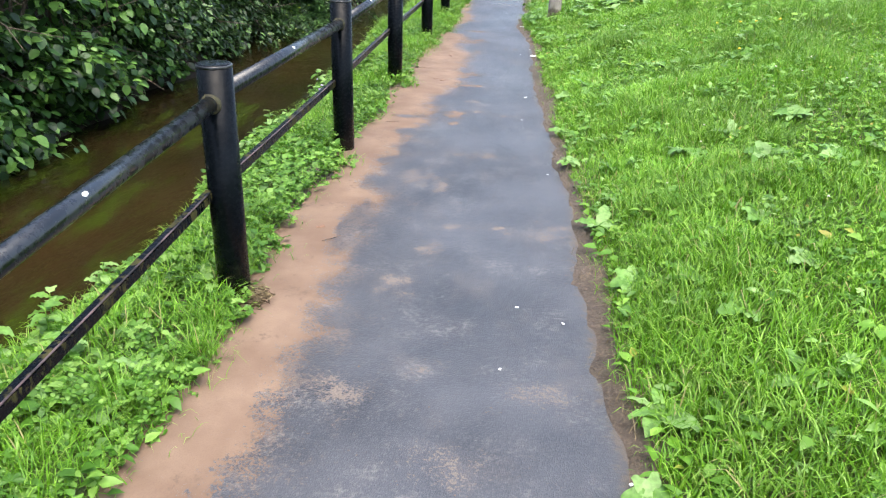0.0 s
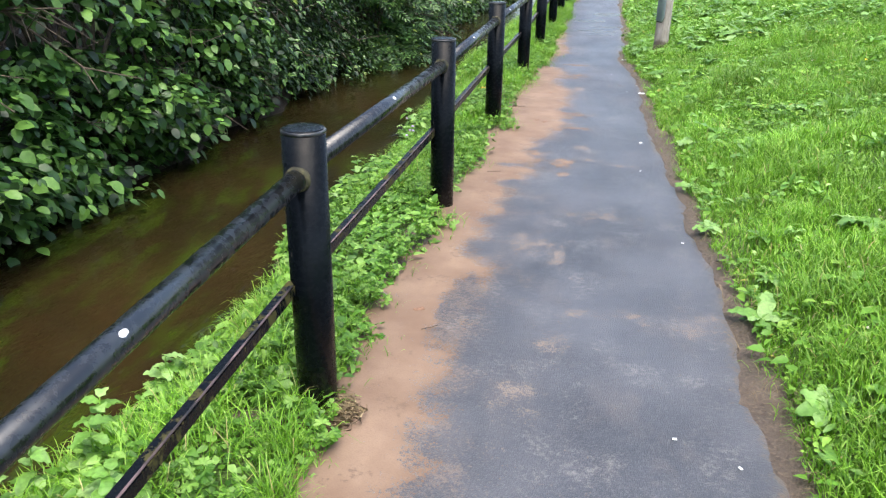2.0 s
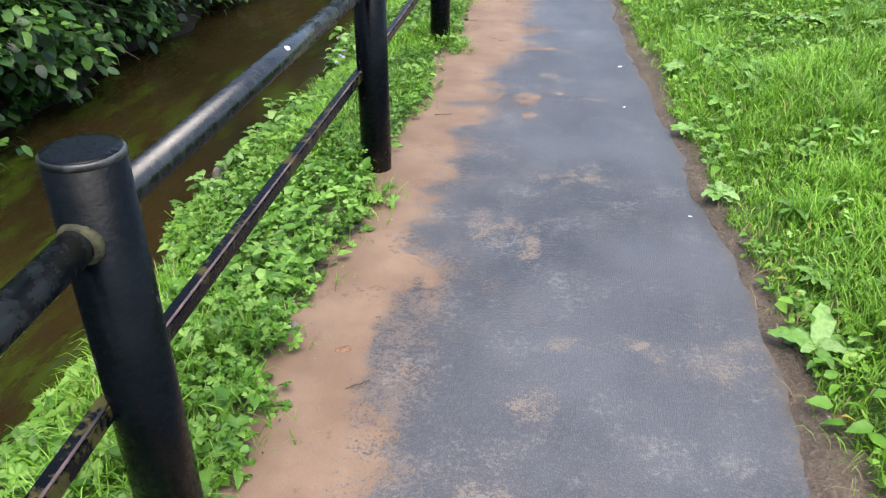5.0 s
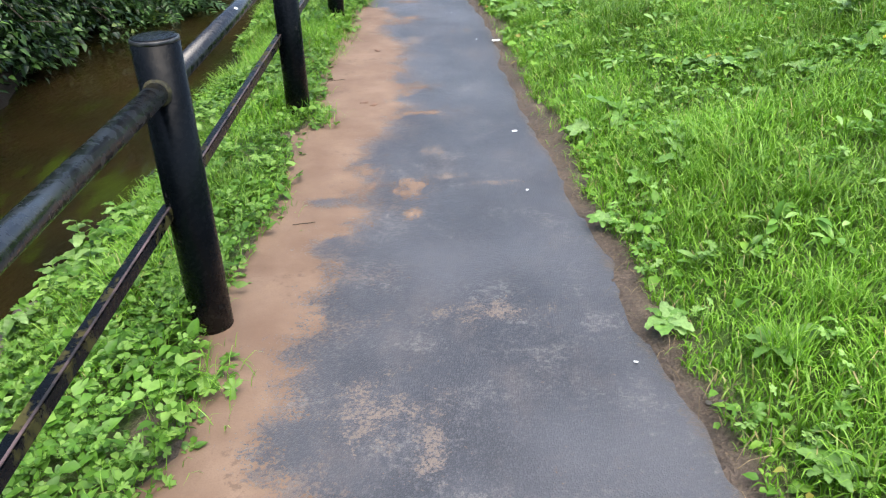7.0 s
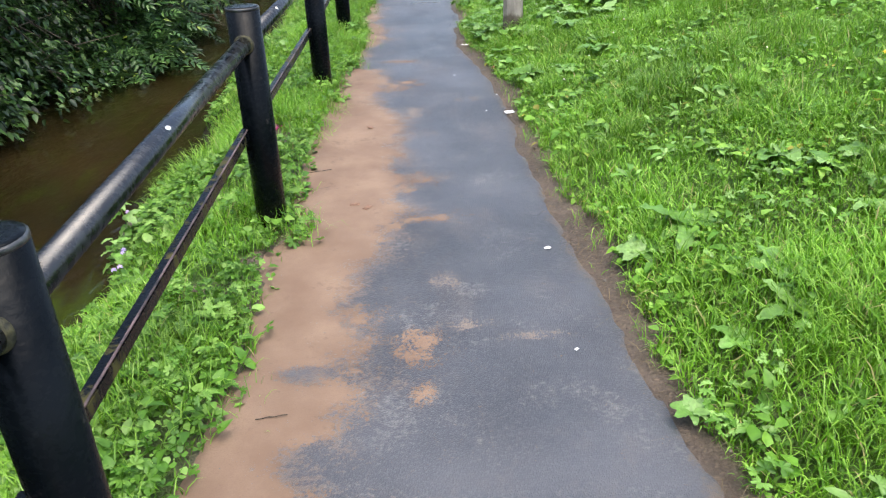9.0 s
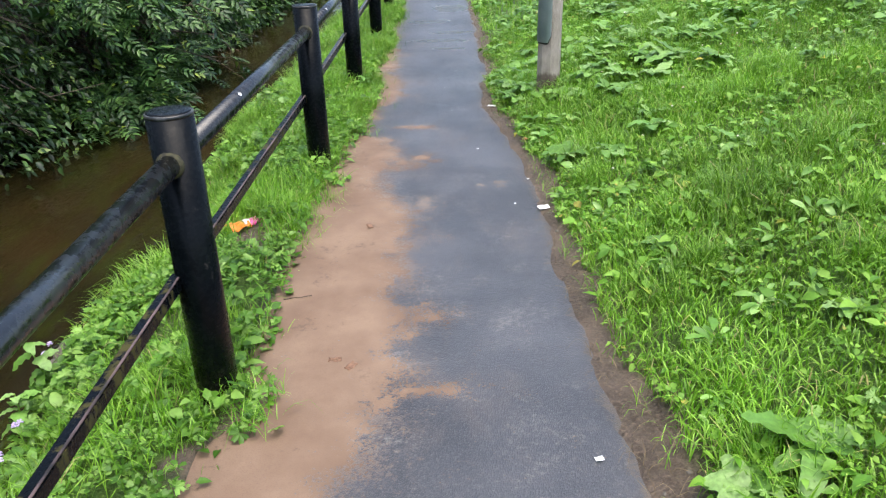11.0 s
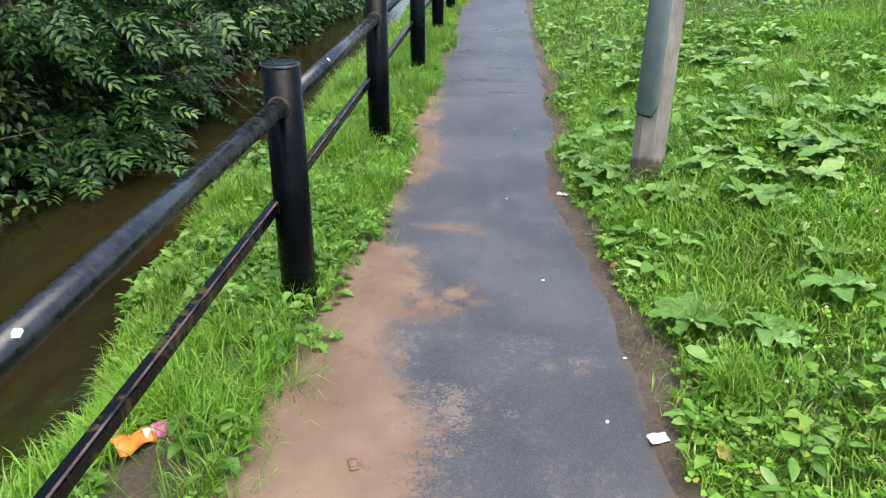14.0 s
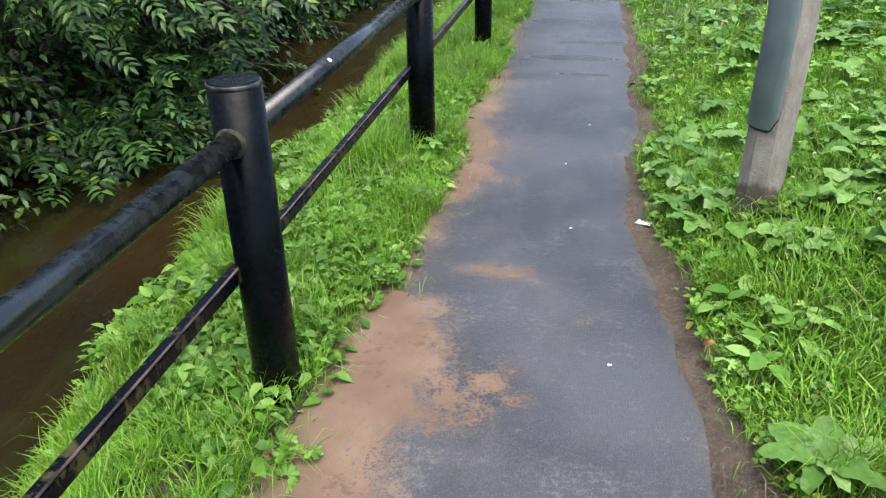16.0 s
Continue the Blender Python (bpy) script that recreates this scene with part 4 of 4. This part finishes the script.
for cx, cy, n, spread in ((0.35, 11.2, 9, 0.35), (0.9, 10.6, 8, 0.45), (1.5, 11.6, 8, 0.6), (1.0, 9.6, 5, 0.5), (1.7, 7.1, 6, 0.35), (0.75, 12.6, 6, 0.5), (0.9, 5.2, 5, 0.5), (0.75, 3.3, 4, 0.4), (0.8, 6.6, 5, 0.5), (2.4, 9.4, 6, 0.7)):
    for _ in range(n):
        y = cy + RNG.normal(0, spread)
        DOCKS.append((max(cx + RNG.normal(0, spread), float(grass_right(np.array(y))) + 0.08), y, RNG.uniform(0.8, 1.4)))
models = [dock_plant(8, 0.16, 0.085, 1), dock_plant(7, 0.19, 0.075, 2), dock_plant(9, 0.13, 0.075, 3)]
models[0].name = "dock_plant"
for i, (x, y, s) in enumerate(DOCKS):
    z = float(ground_height(np.array(x), np.array(y)))
    m = pose(x, y, z + ((0.06 if y > 9.2 else 0.035) if x > 0 else 0.02), RNG.uniform(-5, 5), RNG.uniform(-5, 5), RNG.uniform(0, 360))
    if i < 3:
        ob = models[i]
        ob.matrix_basis = m
    else:
        ob = copy_thing(models[i % 3], m)
    s *= 0.76 if x > -0.1 and y > 9.2 else 0.72
    ob.scale = (s, s, s)
    tagged(ob, "broad-leaved green dock rosette in the lawn" if x > 0 else "broad-leaved green dock rosette on the bank", "dock plant", "docks in the lawn" if x > 0 else "docks on the bank")


def bank_plant(x, y, height, seed):
    """An upright leafy stem with leaves in pairs."""
    r = random.Random(seed)
    thing = new("bank_plant")
    tagged(thing, "upright leafy green weed on the stream bank", "bank plant", "leafy weeds on the bank")
    bm = bmesh.new()
    tube(bm, (0, 0, -0.03), (0.02, 0.01, height), 0.004, 6, True, 0.002)
    part("stem", bm, CLOVER, thing)
    for k in range(12):
        t = 0.2 + 0.8 * k / 11
        size = (0.10 - 0.035 * t) * r.uniform(0.8, 1.2)
        lf = part("leaf", dock_leaf_mesh(size, size * 0.55, r.uniform(0.5, 1.0), r.uniform(0, 6)), DOCK, thing)
        lf.matrix_basis = pose(0.02 * t, 0.01 * t, height * t, r.uniform(-15, 15), r.uniform(-12, 12), 90 * k + 180 * (k % 2) + r.uniform(-25, 25))
    thing.matrix_world = pose(x, y, float(ground_height(np.array(x), np.array(y))), r.uniform(-8, 8), r.uniform(-14, 2), r.uniform(0, 360))


for i, (x, y, hh) in enumerate([(-1.72, 2.75, 0.24), (-1.80, 2.95, 0.28), (-1.68, 3.1, 0.2), (-1.82, 3.3, 0.22), (-1.62, 2.5, 0.2), (-1.75, 3.6, 0.18), (-1.5, 2.9, 0.16), (-1.85, 5.3, 0.16), (-1.9, 6.0, 0.18), (-1.86, 6.2, 0.2), (-1.82, 6.5, 0.15), (-1.9, 7.6, 0.2), (-1.88, 7.8, 0.24), (-1.85, 5.6, 0.14), (-1.7, 5.9, 0.14), (-1.6, 10.9, 0.16), (-1.85, 11.4, 0.18), (-1.88, 12.4, 0.18), (-1.2, 9.95, 0.12), (-1.05, 11.4, 0.12)]):
    bank_plant(x, y, hh, i)


# ---- far bank: bushes hanging over the stream ----
BROAD = leaf_template(0.72, 0.06, 0.22, (0.16, 0.48, 0.82), (0.72, 1.0, 0.58))
SMALL = leaf_template(0.5, 0.1, 0.2)


def pinnate():
    tv, tf = leaf_template(0.36, 0.07, 0.2)
    V, F = [], []
    for t, s, ang in [(0.25, 1, 60), (0.25, -1, 60), (0.45, 1, 55), (0.45, -1, 55), (0.65, 1, 50), (0.65, -1, 50), (0.82, 1, 42), (0.82, -1, 42), (0.9, 1, 0)]:
        a = radians(ang) * s
        q = tv * 0.38
        o = np.stack([q[:, 0] * np.cos(a) + q[:, 1] * np.sin(a), -q[:, 0] * np.sin(a) + q[:, 1] * np.cos(a) + t, q[:, 2] - 0.25 * t * t], 1)
        F.append(tf + sum(len(p) for p in V))
        V.append(o)
    return np.concatenate(V), np.concatenate(F)


PINN = pinnate()


def bush(y, x, top, reach, kind, count, label):
    thing = new("bush")
    thing.location = (x - 0.3, y, float(ground_height(np.array(x - 0.3), np.array(y))))
    tagged(thing, label, "bush", "bushes on the far bank")
    o = np.array(thing.location)
    for k in range(9):
        bm = bmesh.new()
        a = Vector((RNG.uniform(-0.15, 0.15), RNG.uniform(-0.3, 0.3), -0.1))
        b = Vector((RNG.uniform(-0.5, 0.3), RNG.uniform(-0.7, 0.7), top * RNG.uniform(0.4, 0.7)))
        c = Vector((RNG.uniform(0.2, reach + 0.3), b.y + RNG.uniform(-0.5, 0.5), RNG.uniform(-0.2, top * 0.8)))
        tube(bm, a, b, 0.022, 7, False, 0.012)
        tube(bm, b, c, 0.012, 6, False, 0.004)
        for _ in range(5):
            t = b.lerp(c, RNG.uniform(0.2, 1))
            tube(bm, t, t + Vector((RNG.uniform(0, 0.35), RNG.uniform(-0.3, 0.3), RNG.uniform(-0.25, 0.15))), 0.005, 5, False, 0.002)
        part("stem", bm, BARK, thing)
    # leaves sit on the skins of overlapping lobes, thick outside and thin within
    lobes = []
    for k in range(32):
        cz = RNG.uniform(-0.32, 0.25) if k < 12 else RNG.uniform(0.1, top)
        hang = reach * (0.75 + 0.5 * RNG.random()) * (1 - 0.35 * abs(cz - 0.5) / max(top, 1))
        lobes.append((RNG.uniform(0.05, hang), RNG.uniform(-1.1, 1.1), cz, RNG.choice([0.2, 0.28, 0.36, 0.5])))
    L = np.array(lobes)
    pick = RNG.integers(0, len(L), count)
    u = RNG.normal(size=(count, 3))
    u /= np.linalg.norm(u, axis=1)[:, None]
    u[:, 2] = np.where((u[:, 2] < -0.1) & (RNG.random(count) < 0.8), -u[:, 2], u[:, 2])
    rad = L[pick, 3] * RNG.uniform(0.6, 1.08, count)
    pos = L[pick, :3] + u * rad[:, None] * np.array([1, 1.15, 0.75])
    low = -0.40 - o[2]
    pos[:, 2] = np.where(pos[:, 2] < low, low + RNG.uniform(0, 0.25, count), pos[:, 2])
    az = np.arctan2(u[:, 1], u[:, 0] + 0.5) + RNG.normal(0, 0.6, count)
    pitch = RNG.normal(-0.35, 0.45, count)
    roll = RNG.normal(0, 0.4, count)
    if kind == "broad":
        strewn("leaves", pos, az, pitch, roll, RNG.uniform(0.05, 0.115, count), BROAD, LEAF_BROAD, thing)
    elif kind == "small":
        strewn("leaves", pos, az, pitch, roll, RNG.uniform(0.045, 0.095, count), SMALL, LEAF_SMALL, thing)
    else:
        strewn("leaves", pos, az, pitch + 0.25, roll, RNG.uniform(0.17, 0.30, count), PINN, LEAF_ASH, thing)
    thing.children[-1]["kind"] = "stuff"
    return thing


BUSHES = [(1.2, -3.75, 2.2, 0.55, "broad", 5200), (3.2, -3.8, 2.2, 0.5, "broad", 6400), (4.8, -3.8, 2.2, 0.5, "broad", 7200), (6.3, -3.8, 2.2, 0.42, "broad", 6200), (7.8, -3.85, 2.2, 0.5, "broad", 6200), (8.9, -3.85, 2.1, 0.5, "small", 6800), (10.2, -3.85, 2.1, 0.5, "small", 7000), (11.5, -3.9, 2.0, 0.48, "small", 6800), (13.1, -3.5, 1.3, 0.78, "ash", 800), (13.6, -3.8, 2.0, 0.6, "small", 6000), (15.0, -3.7, 2.0, 0.6, "small", 6000), (16.5, -3.6, 2.0, 0.65, "small", 7000), (18.0, -3.6, 2.0, 0.7, "broad", 4000), (19.8, -3.5, 2.0, 0.7, "small", 5000), (21.8, -3.5, 2.0, 0.8, "broad", 3500), (24.0, -3.4, 2.2, 0.9, "broad", 3500)]
WORDS = {"broad": "dense bush with broad rounded green leaves over water", "small": "dense dark bush with small leaves over the water", "ash": "bush with feathered pale-tipped leaves hanging over the water"}
for y, x, top, reach, kind, count in BUSHES:
    bush(y, x, top, reach, kind, count, WORDS[kind])

# thicket behind the bushes, closing the view
x, y = RNG.uniform(-7, -4.1, 32000), RNG.uniform(-6, 32, 32000)
z = ground_height(x, y) + RNG.uniform(0, 4.4, 32000) * np.clip((-3.6 - x) / 1.2, 0.3, 1)
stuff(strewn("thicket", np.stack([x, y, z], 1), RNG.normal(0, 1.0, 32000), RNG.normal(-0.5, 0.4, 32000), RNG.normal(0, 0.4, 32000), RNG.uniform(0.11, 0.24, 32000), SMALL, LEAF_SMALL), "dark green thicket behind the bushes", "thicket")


# ---- litter and small things ----
def at_ground(x, y, lift=0.0):
    if float(grass_left(np.array(y))) - 0.1 < x < float(right_edge(np.array(y))):
        return lift + 0.003
    return float(ground_height(np.array(x), np.array(y))) + lift


def scrap(name, x, y, size, mat, label, category, lift=0.006, turn=0.0, seed=1):
    bm = bmesh.new()
    bmesh.ops.create_grid(bm, x_segments=5, y_segments=5, size=1)
    for v in bm.verts:
        n = noise.noise(Vector((v.co.x * 1.3, v.co.y * 1.3, seed)))
        v.co = Vector((v.co.x * size[0] * (1 + 0.3 * noise.noise(Vector((v.co.y * 2, seed, 0)))), v.co.y * size[1] * (1 + 0.3 * noise.noise(Vector((v.co.x * 2, 0, seed)))), 0.25 * min(size) * (n + 0.5)))
    bmesh.ops.solidify(bm, geom=bm.faces[:], thickness=0.0012)
    ob = part(name, bm, mat)
    ob.matrix_world = pose(x, y, at_ground(x, y, lift), 4, -3, turn)
    return tagged(ob, label, category)


scrap("paper_scrap", 0.085, 8.93, (0.028, 0.019), WHITE, "torn white paper scrap at the path's edge", "paper", turn=20, seed=2)
scrap("paper_scrap", -0.06, 10.88, (0.03, 0.02), WHITE, "white paper scrap on the muddy path edge", "paper", turn=-25, seed=3)
scrap("plastic_scrap", 1.21, 12.29, (0.035, 0.028), WHITE, "crumpled white plastic scrap in the lawn", "litter", 0.07, 30, 8)
scrap("paper_scrap", 0.02, 7.1, (0.012, 0.008), WHITE, "tiny white paper scrap on the asphalt", "paper", turn=10, seed=4)
for i, (x, y) in enumerate([(0.02, 3.55), (0.36, 2.58), (-0.03, 3.1), (0.2, 3.45), (0.17, 5.2), (0.05, 9.35), (-0.35, 10.8), (-0.4, 11.5), (-0.3, 12.1), (-0.2, 9.9), (0.0, 6.4), (-0.05, 9.0)]):
    scrap("petal", x, y, (0.0065, 0.0045), DROP, "small pale petal fallen on the asphalt", "petal", 0.002, 40 * i, 5 + i)["group"] = "petals on the path"


def crisp_packet():
    thing = new("crisp_packet")
    tagged(thing, "crumpled orange and pink foil snack packet in grass", "litter")
    for nm, mt, x0, x1, wd in (("body", ORANGE, -0.10, 0.01, 0.036), ("pink_end", PINK, 0.012, 0.11, 0.026), ("white_patch", WHITE, -0.015, 0.016, 0.015)):
        bm = bmesh.new()
        bmesh.ops.create_grid(bm, x_segments=9, y_segments=5, size=1)
        for v in bm.verts:
            t = (v.co.x + 1) / 2
            lift = 0.010 * noise.noise(Vector((v.co.x * 2.5, v.co.y * 2, x0 * 9))) + (0.006 if nm == "white_patch" else 0)
            v.co = Vector((x0 + (x1 - x0) * t, v.co.y * wd * (1 + 0.25 * math.sin(7 * t)), 0.014 * (1 - v.co.y ** 2) + lift))
        bmesh.ops.solidify(bm, geom=bm.faces[:], thickness=0.001)
        part(nm, bm, mt, thing)
    thing.matrix_world = pose(-1.375, 8.84, at_ground(-1.375, 8.84, 0.03), 10, 4, 52)


crisp_packet()


def lump(name, x, y, size, mat, label, category, lift=0.0, seed=0, group=""):
    bm = bmesh.new()
    bmesh.ops.create_icosphere(bm, subdivisions=3 if max(size) > 0.05 else 2, radius=1)
    for v in bm.verts:
        k = 1 + 0.28 * noise.noise(v.co * 1.4 + Vector((seed, 0, 0))) + 0.1 * noise.noise(v.co * 4 + Vector((0, seed, 0)))
        v.co = Vector((v.co.x * size[0] * k, v.co.y * size[1] * k, v.co.z * size[2] * k))
    ob = part(name, bm, mat)
    ob.matrix_world = pose(x, y, at_ground(x, y, lift), 0, 0, seed * 37)
    return tagged(ob, label, category, group)


lump("brick_chip", 0.10, 10.05, (0.022, 0.016, 0.012), BRICKRED, "small red brick chip in the mud", "brick chip", 0.004, 1)
for i, (x, y, s) in enumerate([(-1.92, 5.75, 0.11), (-1.98, 5.95, 0.13), (-1.95, 5.55, 0.08), (-1.22, 4.45, 0.03), (-1.25, 6.7, 0.04), (-2.0, 8.2, 0.1), (-1.13, 4.3, 0.02), (-1.38, 6.46, 0.07), (-1.95, 8.05, 0.09), (-1.88, 8.3, 0.07)]):
    lump("stone", x, y, (s, s * 0.8, s * 0.55), STONE, "dark damp stone in the stream bank", "stone", 0.0, i + 2, "stones in the bank")
for i in range(70):
    y = RNG.uniform(1.5, 14)
    x = float(right_edge(np.array(y))) + RNG.uniform(0.0, 0.13)
    s = RNG.uniform(0.004, 0.011)
    if i < 45:
        lump("pebble", x, y, (s, s, s * 0.6), STONE, "small damp pebble in the mud", "pebble", 0.002, i + 20, "pebbles along the edge")


def twig(x, y, length, turn, label):
    bm = bmesh.new()
    a = Vector((-length / 2, 0, 0))
    for k in range(5):
        b = a + Vector((length / 5, 0.005 * math.sin(2.4 * k), 0.001))
        tube(bm, a, b, 0.0019, 6, True, 0.0015)
        a = b
    ob = part("twig", bm, BARK)
    ob.matrix_world = pose(x, y, at_ground(x, y, 0.008), 0, 0, turn)
    tagged(ob, label, "twig", "twigs on the path")


twig(-0.92, 6.13, 0.09, 5, "thin dark twig lying on the sand")
twig(-0.98, 8.05, 0.11, 8, "thin dark twig lying on the sand")
twig(0.33, 9.55, 0.16, -60, "dry pale stalk lying on the lawn edge")
twig(-0.87, 4.05, 0.07, 30, "thin dark twig lying on the sand")


for i, (x, y) in enumerate([(-0.78, 7.62), (-0.72, 7.58), (-0.76, 8.75), (-0.98, 9.3), (0.2, 9.5), (0.3, 6.1), (0.4, 4.1), (-0.95, 4.2)]):
    scrap("fallen_leaf", x, y, (0.022, 0.012), DEADLEAF, "small withered brown leaf on the path's edge", "leaf", 0.004, 55 * i, 30 + i)["group"] = "fallen leaves"


def straw_nest(x, y):
    """Flood-borne straw caught round a post's foot."""
    n = 150
    V, T = [], []
    for i in range(n):
        a0, span, r0 = RNG.uniform(0, 6.28), RNG.uniform(0.5, 1.6), RNG.uniform(0.07, 0.115)
        z0, wd = RNG.uniform(0.005, 0.06), RNG.uniform(0.002, 0.0045)
        o = len(V)
        for k in range(6):
            a, r = a0 + span * k / 5, r0 + 0.03 * math.sin(k + i)
            V += [(r * math.cos(a) * 1.2, r * math.sin(a), z0 + 0.008 * math.sin(2 * k + i)), ((r + wd) * math.cos(a) * 1.2, (r + wd) * math.sin(a), z0 + wd)]
        for k in range(5):
            p = o + 2 * k
            T += [(p, p + 1, p + 3), (p, p + 3, p + 2)]
    ob = tri_mesh("straw_tangle", np.array(V), np.array(T), STRAW)
    ob.location, ob.scale = (x, y, at_ground(x, y)), (0.9, 0.85, 0.7)
    stuff(ob, "dry straw and twigs tangled round the post's foot", "straw")


straw_nest(FX + 0.03, 3.42)


# flowers
def flower(x, y, height, mat, name, label, petals, size, group):
    thing = new(name)
    tagged(thing, label, "flower", group)
    bm = bmesh.new()
    tube(bm, (0, 0, -0.02), (0.008, 0.004, height), 0.0016, 5, False, 0.001)
    part("stem", bm, CLOVER, thing)
    bm = bmesh.new()
    for k in range(petals):
        f = (k + 0.5) / petals
        th, ph = math.acos(1 - 1.3 * f), k * 2.4
        c = Vector((math.sin(th) * math.cos(ph), math.sin(th) * math.sin(ph), math.cos(th))) * size * 0.6
        tube(bm, c * 0.3, c * 1.6, size * 0.12, 5, True, size * 0.3)
    bm.transform(pose(0.008, 0.004, height))
    part("bloom", bm, mat, thing)
    thing.matrix_world = pose(x, y, at_ground(x, y), RNG.uniform(-9, 9), RNG.uniform(-9, 9), RNG.uniform(0, 360))


for x, y in [(-1.88, 7.75), (-1.93, 7.9), (-1.80, 7.3), (-1.74, 7.38), (-1.82, 7.45), (-1.72, 7.2), (-1.95, 8.0)]:
    flower(x, y, 0.16, LILAC, "lilac_flower", "small lilac wildflower on the stream bank", 9, 0.012, "lilac flowers on the bank")
for x, y in [(1.72, 7.5), (1.8, 7.3), (1.6, 7.7), (1.95, 7.2), (1.5, 6.6)]:
    flower(x, y, 0.17, YELLOW, "yellow_flower", "small yellow wildflower in the lawn", 8, 0.011, "yellow flowers in the lawn")
for _ in range(46):
    y = RNG.uniform(2.2, 11)
    x = float(grass_right(np.array(y))) + RNG.uniform(0.2, 1.9)
    flower(x, y, RNG.uniform(0.06, 0.11), CLOVERWHITE, "clover_flower", "pale white clover head in the lawn", 14, 0.006, "clover flowers in the lawn")
